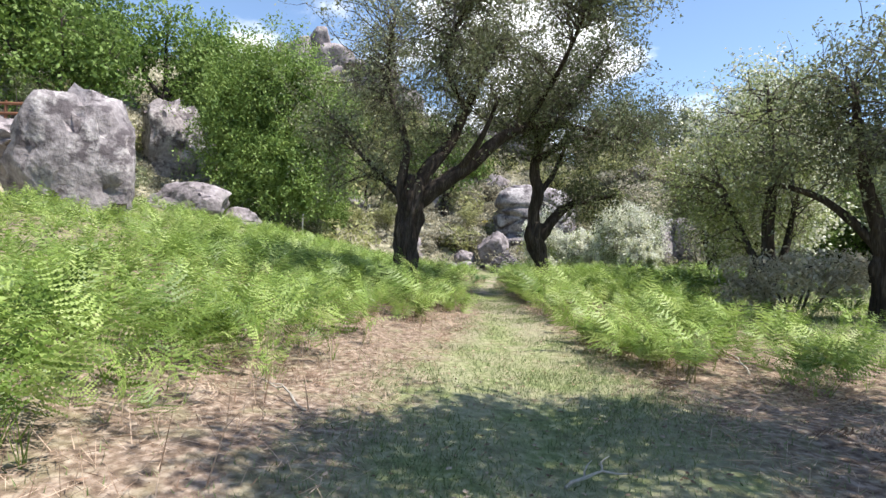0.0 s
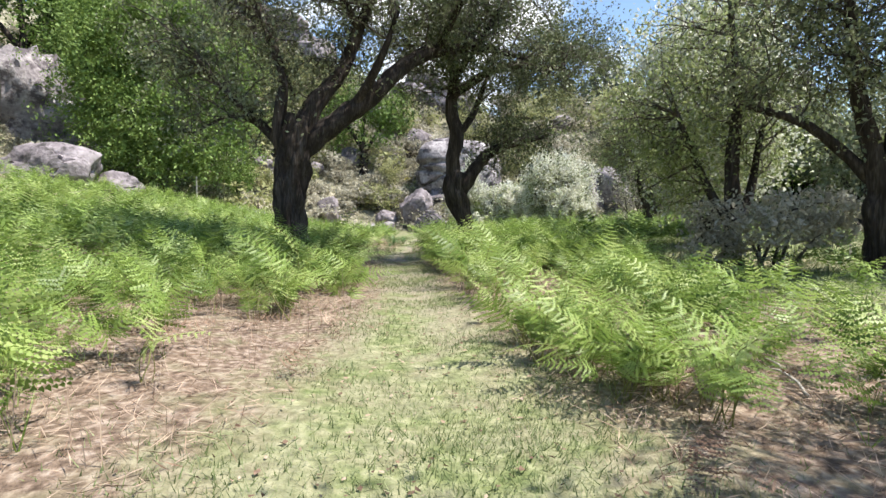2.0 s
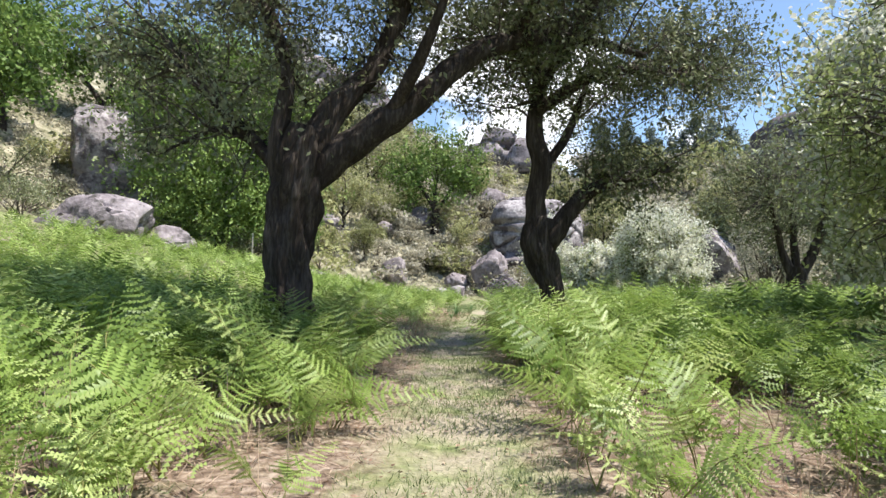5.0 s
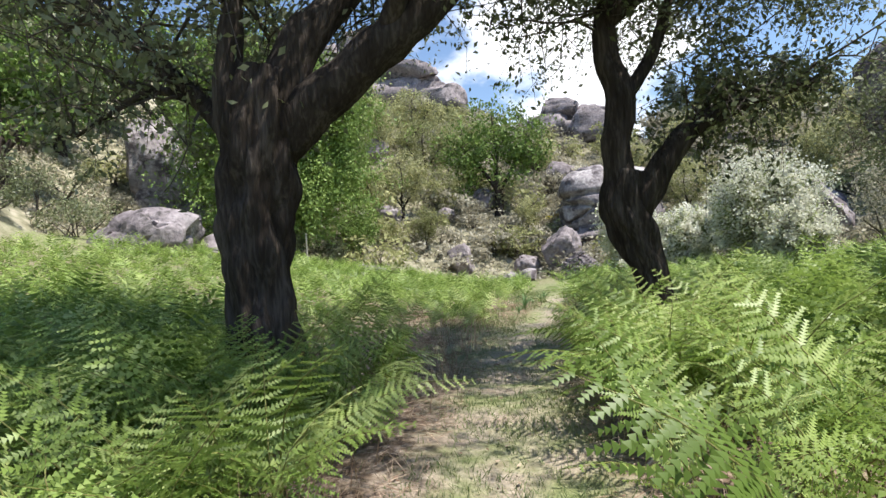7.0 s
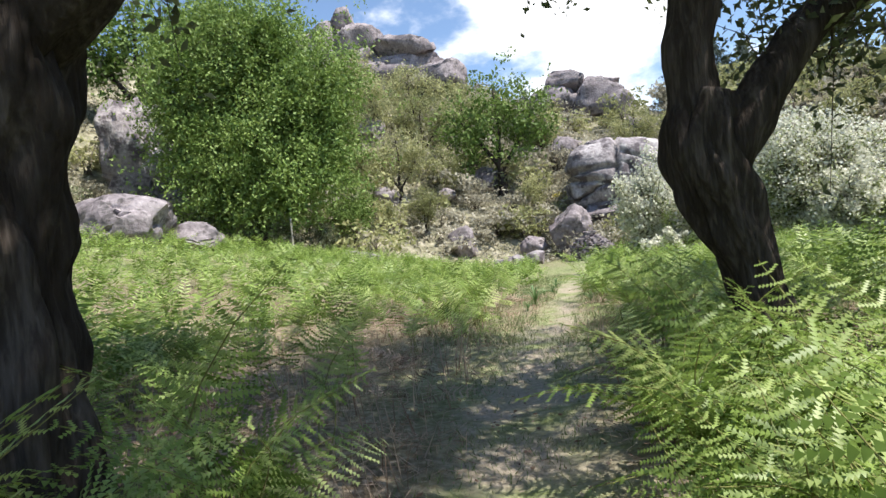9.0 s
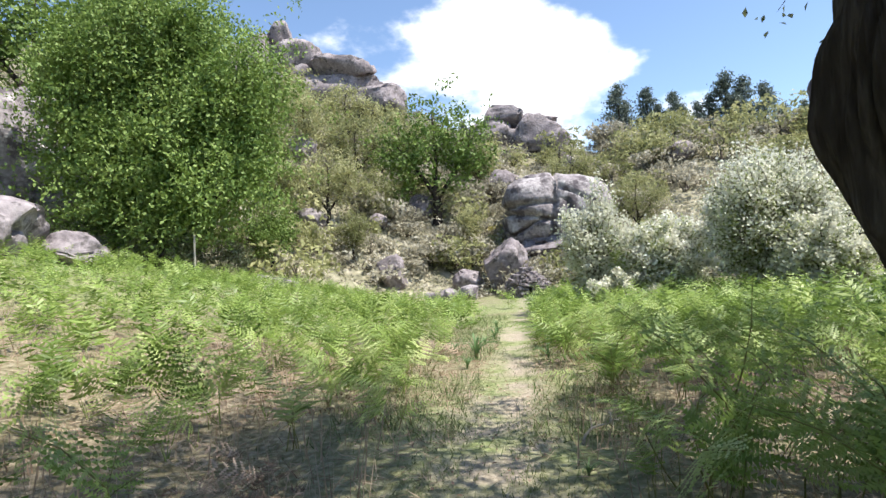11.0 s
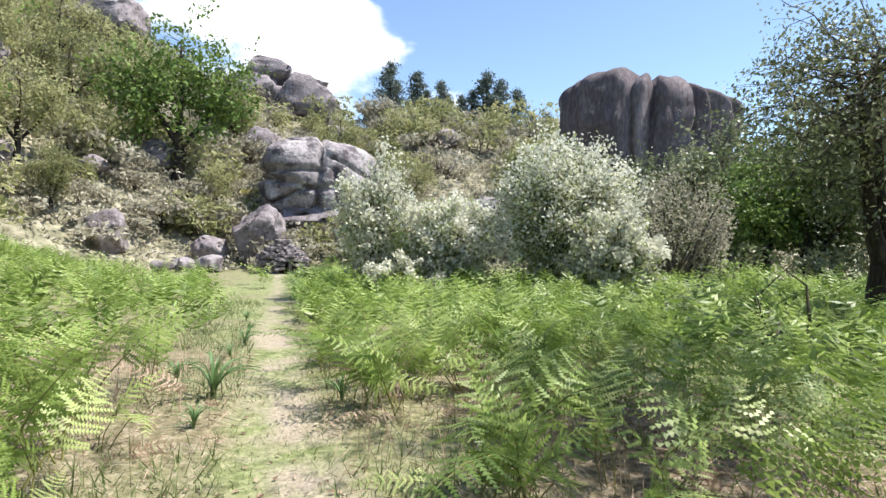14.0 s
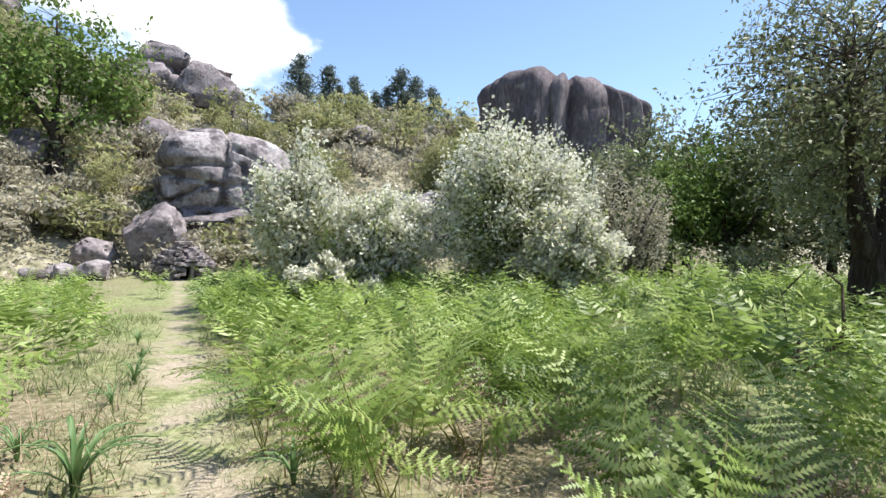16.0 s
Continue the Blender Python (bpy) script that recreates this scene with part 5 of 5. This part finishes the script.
DEAD_FRONDS = [tri_mesh("frond", *weld(np.vstack([frond_arrays(frng, 0.3, 0.7, 0.2, 0.9, 11, True, 6)[0]])), DEAD) for _ in range(3)]
dead_kinds = [dead_plant(i) for i in range(4)]
r4 = random.Random(77)
dead_at = [(3.3, 6.3), (3.0, 6.9), (2.6, 6.8), (3.7, 7.3), (2.2, 9.6), (2.9, 9.2), (-0.6, 9.4), (-1.4, 9.0), (-1.0, 10.2), (-0.4, 12.6), (-0.6, 13.4), (-1.3, 5.6), (-1.7, 4.6)]
while len(dead_at) < 90:
    x, y = r4.uniform(-5, 5.5), r4.uniform(3.5, 25)
    off = abs(x - float(np.interp(y, WAY_Y, WAY_X)))
    if 0.75 < off < 3.6 and math.hypot(x + 0.95, y - 15.5) > 0.7 and math.hypot(x - 3.1, y - 17.75) > 0.6:
        dead_at.append((x, y))
for i, (x, y) in enumerate(dead_at):
    m = pose(x, y, gz(x, y) - 0.03, 0, 0, r4.uniform(0, 360))
    if i < 4:
        ob = dead_kinds[i]
        ob.matrix_basis = m
    else:
        ob = copy_thing(dead_kinds[i % 4], m)
    k = r4.uniform(0.8, 1.3)
    ob.scale = (k, k, k)


# ---- grass, dead bracken and litter ----
grng = np.random.default_rng(31)


def scatter(n, x0, x1, y0, y1, keep):
    x, y = grng.uniform(x0, x1, n), grng.uniform(y0, y1, n)
    k = keep(x, y)
    return x[k], y[k]


def blades(x, y, low, high, width, lean):
    n = len(x)
    root = np.stack([x, y, ground(x, y) - 0.005], 1)
    w = grng.uniform(0, 2 * np.pi, n)
    side = np.stack([np.cos(w), np.sin(w), 0 * w], 1) * (width * grng.uniform(0.6, 1.4, n))[:, None]
    tip = root + np.stack([grng.normal(size=n) * lean, grng.normal(size=n) * lean, grng.uniform(low, high, n)], 1)
    return np.stack([root - side, root + side, tip], 1).reshape(-1, 3)


x, y = scatter(330000, -2.5, 4.5, 1.0, 27, lambda a, b: (grng.random(len(a)) < (way_mask(a, b) * 0.9 + 0.05) * np.clip(0.55 + 0.6 * wave(a, b, 1.7, 10), 0.1, 1) * np.where(b > 17, np.clip(np.abs(a - np.interp(b, WAY_Y, WAY_X)) / 0.5, 0.15, 1), 1)))
lawn = blades(x, y, 0.02, 0.075, 0.004, 0.03)
x, y = scatter(48000, -1.5, 6.5, 20.5, 34, lambda a, b: (np.abs(np.abs(a - np.interp(b, WAY_Y, WAY_X)) - 0.95) < 0.62) & (grng.random(len(a)) < 0.45 + 0.55 * wave(a, b, 1.9, 18)))
lawn = np.vstack([lawn, blades(x, y, 0.05, 0.19, 0.006, 0.07)])
tagged(new("path_grass", polys("path_grass", lawn, len(lawn) // 3, 3, GRASS)), "short trampled grass along the footpath", "grass", kind="stuff")
x, y = scatter(150000, 5, 24, 3, 33, lambda a, b: (a > 5.2 + 0.4 * wave(a, b, 1.1, 6)) & (grng.random(len(a)) < 0.6 + 0.4 * wave(a, b, 0.8, 7)))
mead = blades(x, y, 0.05, 0.22, 0.008, 0.08)
x, y = scatter(30000, 22, 42, 0, 36, lambda a, b: a > 0)
mead = np.vstack([mead, blades(x, y, 0.1, 0.26, 0.022, 0.12)])
tagged(new("meadow_grass", polys("meadow_grass", mead, len(mead) // 3, 3, GRASS)), "tall yellow-green meadow grass under the trees", "grass", kind="stuff")
x, y = scatter(60000, -9, 9, 1, 30, lambda a, b: (way_mask(a, b) < 0.6) & (a < 5.5 + 0.3 * (b > 16) * 3) & (grng.random(len(a)) < 0.55 + 0.4 * wave(a, b, 1.4, 8)))
c = np.stack([x, y, ground(x, y) + grng.uniform(0.0, 0.09, len(x))], 1)
d = grng.normal(size=(len(x), 3)) * np.array([1, 1, 0.35])
d /= np.linalg.norm(d, axis=1)[:, None]
s = np.cross(d, grng.normal(size=d.shape))
s /= np.linalg.norm(s, axis=1)[:, None]
size = grng.uniform(0.05, 0.2, (len(x), 1))
bits = np.stack([c - d * size / 2, c + s * 0.007, c + d * size / 2], 1).reshape(-1, 3)
x, y = scatter(52000, -6, 6, 1, 27, lambda a, b: (way_mask(a, b) < 0.75) & (grng.random(len(a)) < 0.45 + 0.55 * wave(a, b, 1.9, 15)))
c = np.stack([x, y, ground(x, y) + grng.uniform(0.0, 0.14, len(x))], 1)
d = grng.normal(size=(len(x), 3)) * np.array([1, 1, 0.5])
d /= np.linalg.norm(d, axis=1)[:, None]
s = np.cross(d, grng.normal(size=d.shape))
s /= np.linalg.norm(s, axis=1)[:, None]
size = grng.uniform(0.1, 0.34, (len(x), 1))
bits = np.vstack([bits, np.stack([c - d * size / 2, c + s * 0.005, c + d * size / 2], 1).reshape(-1, 3)])
x, y = scatter(16000, -8, 8, 1.5, 27, lambda a, b: (way_mask(a, b) < 0.2) & (a < 5.8 + 0.4 * (b - 16)) & (grng.random(len(a)) < 0.5 + 0.5 * wave(a, b, 0.8, 9)))
stems = blades(x, y, 0.15, 0.6, 0.005, 0.08)
bits = np.vstack([bits, stems])
tagged(new("bracken_litter", polys("bracken_litter", bits, len(bits) // 3, 3, DEAD)), "brown dead bracken stalks and litter on the ground", "litter", kind="stuff")


def strap_tuft(seed, count, length):
    r = np.random.default_rng(seed)
    top = thing("asphodel_tuft", (0, 0, 0), "tuft of long strap-shaped green leaves beside the path", "plant", "strap-leaved tufts")
    for _ in range(count):
        w, reach, high = r.uniform(0, 2 * math.pi), length * r.uniform(0.25, 0.75), length * r.uniform(0.5, 1.0)
        ts = np.linspace(0, 1, 6)
        verts, faces = [], []
        for t in ts:
            p = np.array([reach * t ** 1.5 * math.cos(w), reach * t ** 1.5 * math.sin(w), high * (1.5 * t - 0.75 * t * t * (1 + reach))])
            wd = 0.014 * (1 - t) ** 0.6 + 0.001
            sd = np.array([-math.sin(w), math.cos(w), 0]) * wd
            verts += [p - sd, p + np.array([0, 0, -0.006]), p + sd]
        for i in range(5):
            for k in (0, 1):
                faces.append((3 * i + k, 3 * i + k + 1, 3 * i + k + 4, 3 * i + k + 3))
        part("leaf", mesh_of("leaf", verts, faces, STRAP_LEAF), top)
    return top


tufts = [strap_tuft(1, 18, 0.55), strap_tuft(2, 12, 0.45)]
for i, (x, y, s) in enumerate(((1.67, 25.0, 1.25), (3.06, 26.0, 0.9), (2.75, 24.5, 0.8), (3.2, 28.2, 0.75), (2.2, 28.0, 0.8), (1.95, 27.2, 0.75), (1.35, 25.9, 0.8), (2.35, 29.0, 0.8), (2.45, 30.6, 0.7), (3.45, 27.0, 0.6), (1.5, 24.2, 0.6), (2.15, 19.6, 0.5))):
    m = pose(x, y, gz(x, y) - 0.01, 0, 0, 77 * i)
    if i < 2:
        ob = tufts[i]
        ob.matrix_basis = m
    else:
        ob = copy_thing(tufts[i % 2], m)
    ob.scale = (s, s, s)


# pale fallen leaves on the path, and dead sticks
x, y = scatter(9000, -2.5, 4.5, 1.5, 26, lambda a, b: grng.random(len(a)) < 0.15 + 0.6 * way_mask(a, b))
c = np.stack([x, y, ground(x, y) + 0.02], 1)
flat = leaves(c, 0.05, grng, 0.55, 0.0).reshape(-1, 4, 3)
flat[:, :, 2] = c[:, None, 2] + (flat[:, :, 2] - c[:, None, 2]) * 0.3
tagged(new("fallen_leaves", polys("fallen_leaves", flat.reshape(-1, 3), len(c), 4, DEAD)), "pale dry leaves scattered on the path", "leaf litter", kind="stuff")


def dead_stick(x, y, turn, length, seed):
    r = np.random.default_rng(seed)
    top = thing("dead_branch", (x, y, gz(x, y) + 0.012), "bleached dead branch lying on the litter", "branch", "dead branches", turn=turn)
    main = branch_rows((0, 0, 0), (length, 0, 0.12 * length), 0.014, 0.005, r, 7, 0.06)
    v, f = tube(main[:, :3], main[:, 3], 6)
    part("stem", mesh_of("stem", v, f, GREY_WOOD), top)
    for at in (2, 4):
        side_b = branch_rows(main[at, :3], main[at, :3] + np.array([0.25, 0.2 * (-1) ** at, 0.12]) * length, 0.008, 0.003, r, 5, 0.06)
        v, f = tube(side_b[:, :3], side_b[:, 3], 5)
        part("side_shoot", mesh_of("side_shoot", v, f, GREY_WOOD), top)


for i, (x, y, turn, length) in enumerate(((2.75, 9.0, 60, 0.6), (0.75, 3.5, 20, 0.45), (-1.1, 4.6, 140, 0.7), (0.1, 14.2, 200, 0.6), (2.1, 13.6, 330, 0.5), (3.6, 6.6, 100, 0.6), (2.3, 20.4, 40, 0.5))):
    dead_stick(x, y, turn, length, 50 + i)
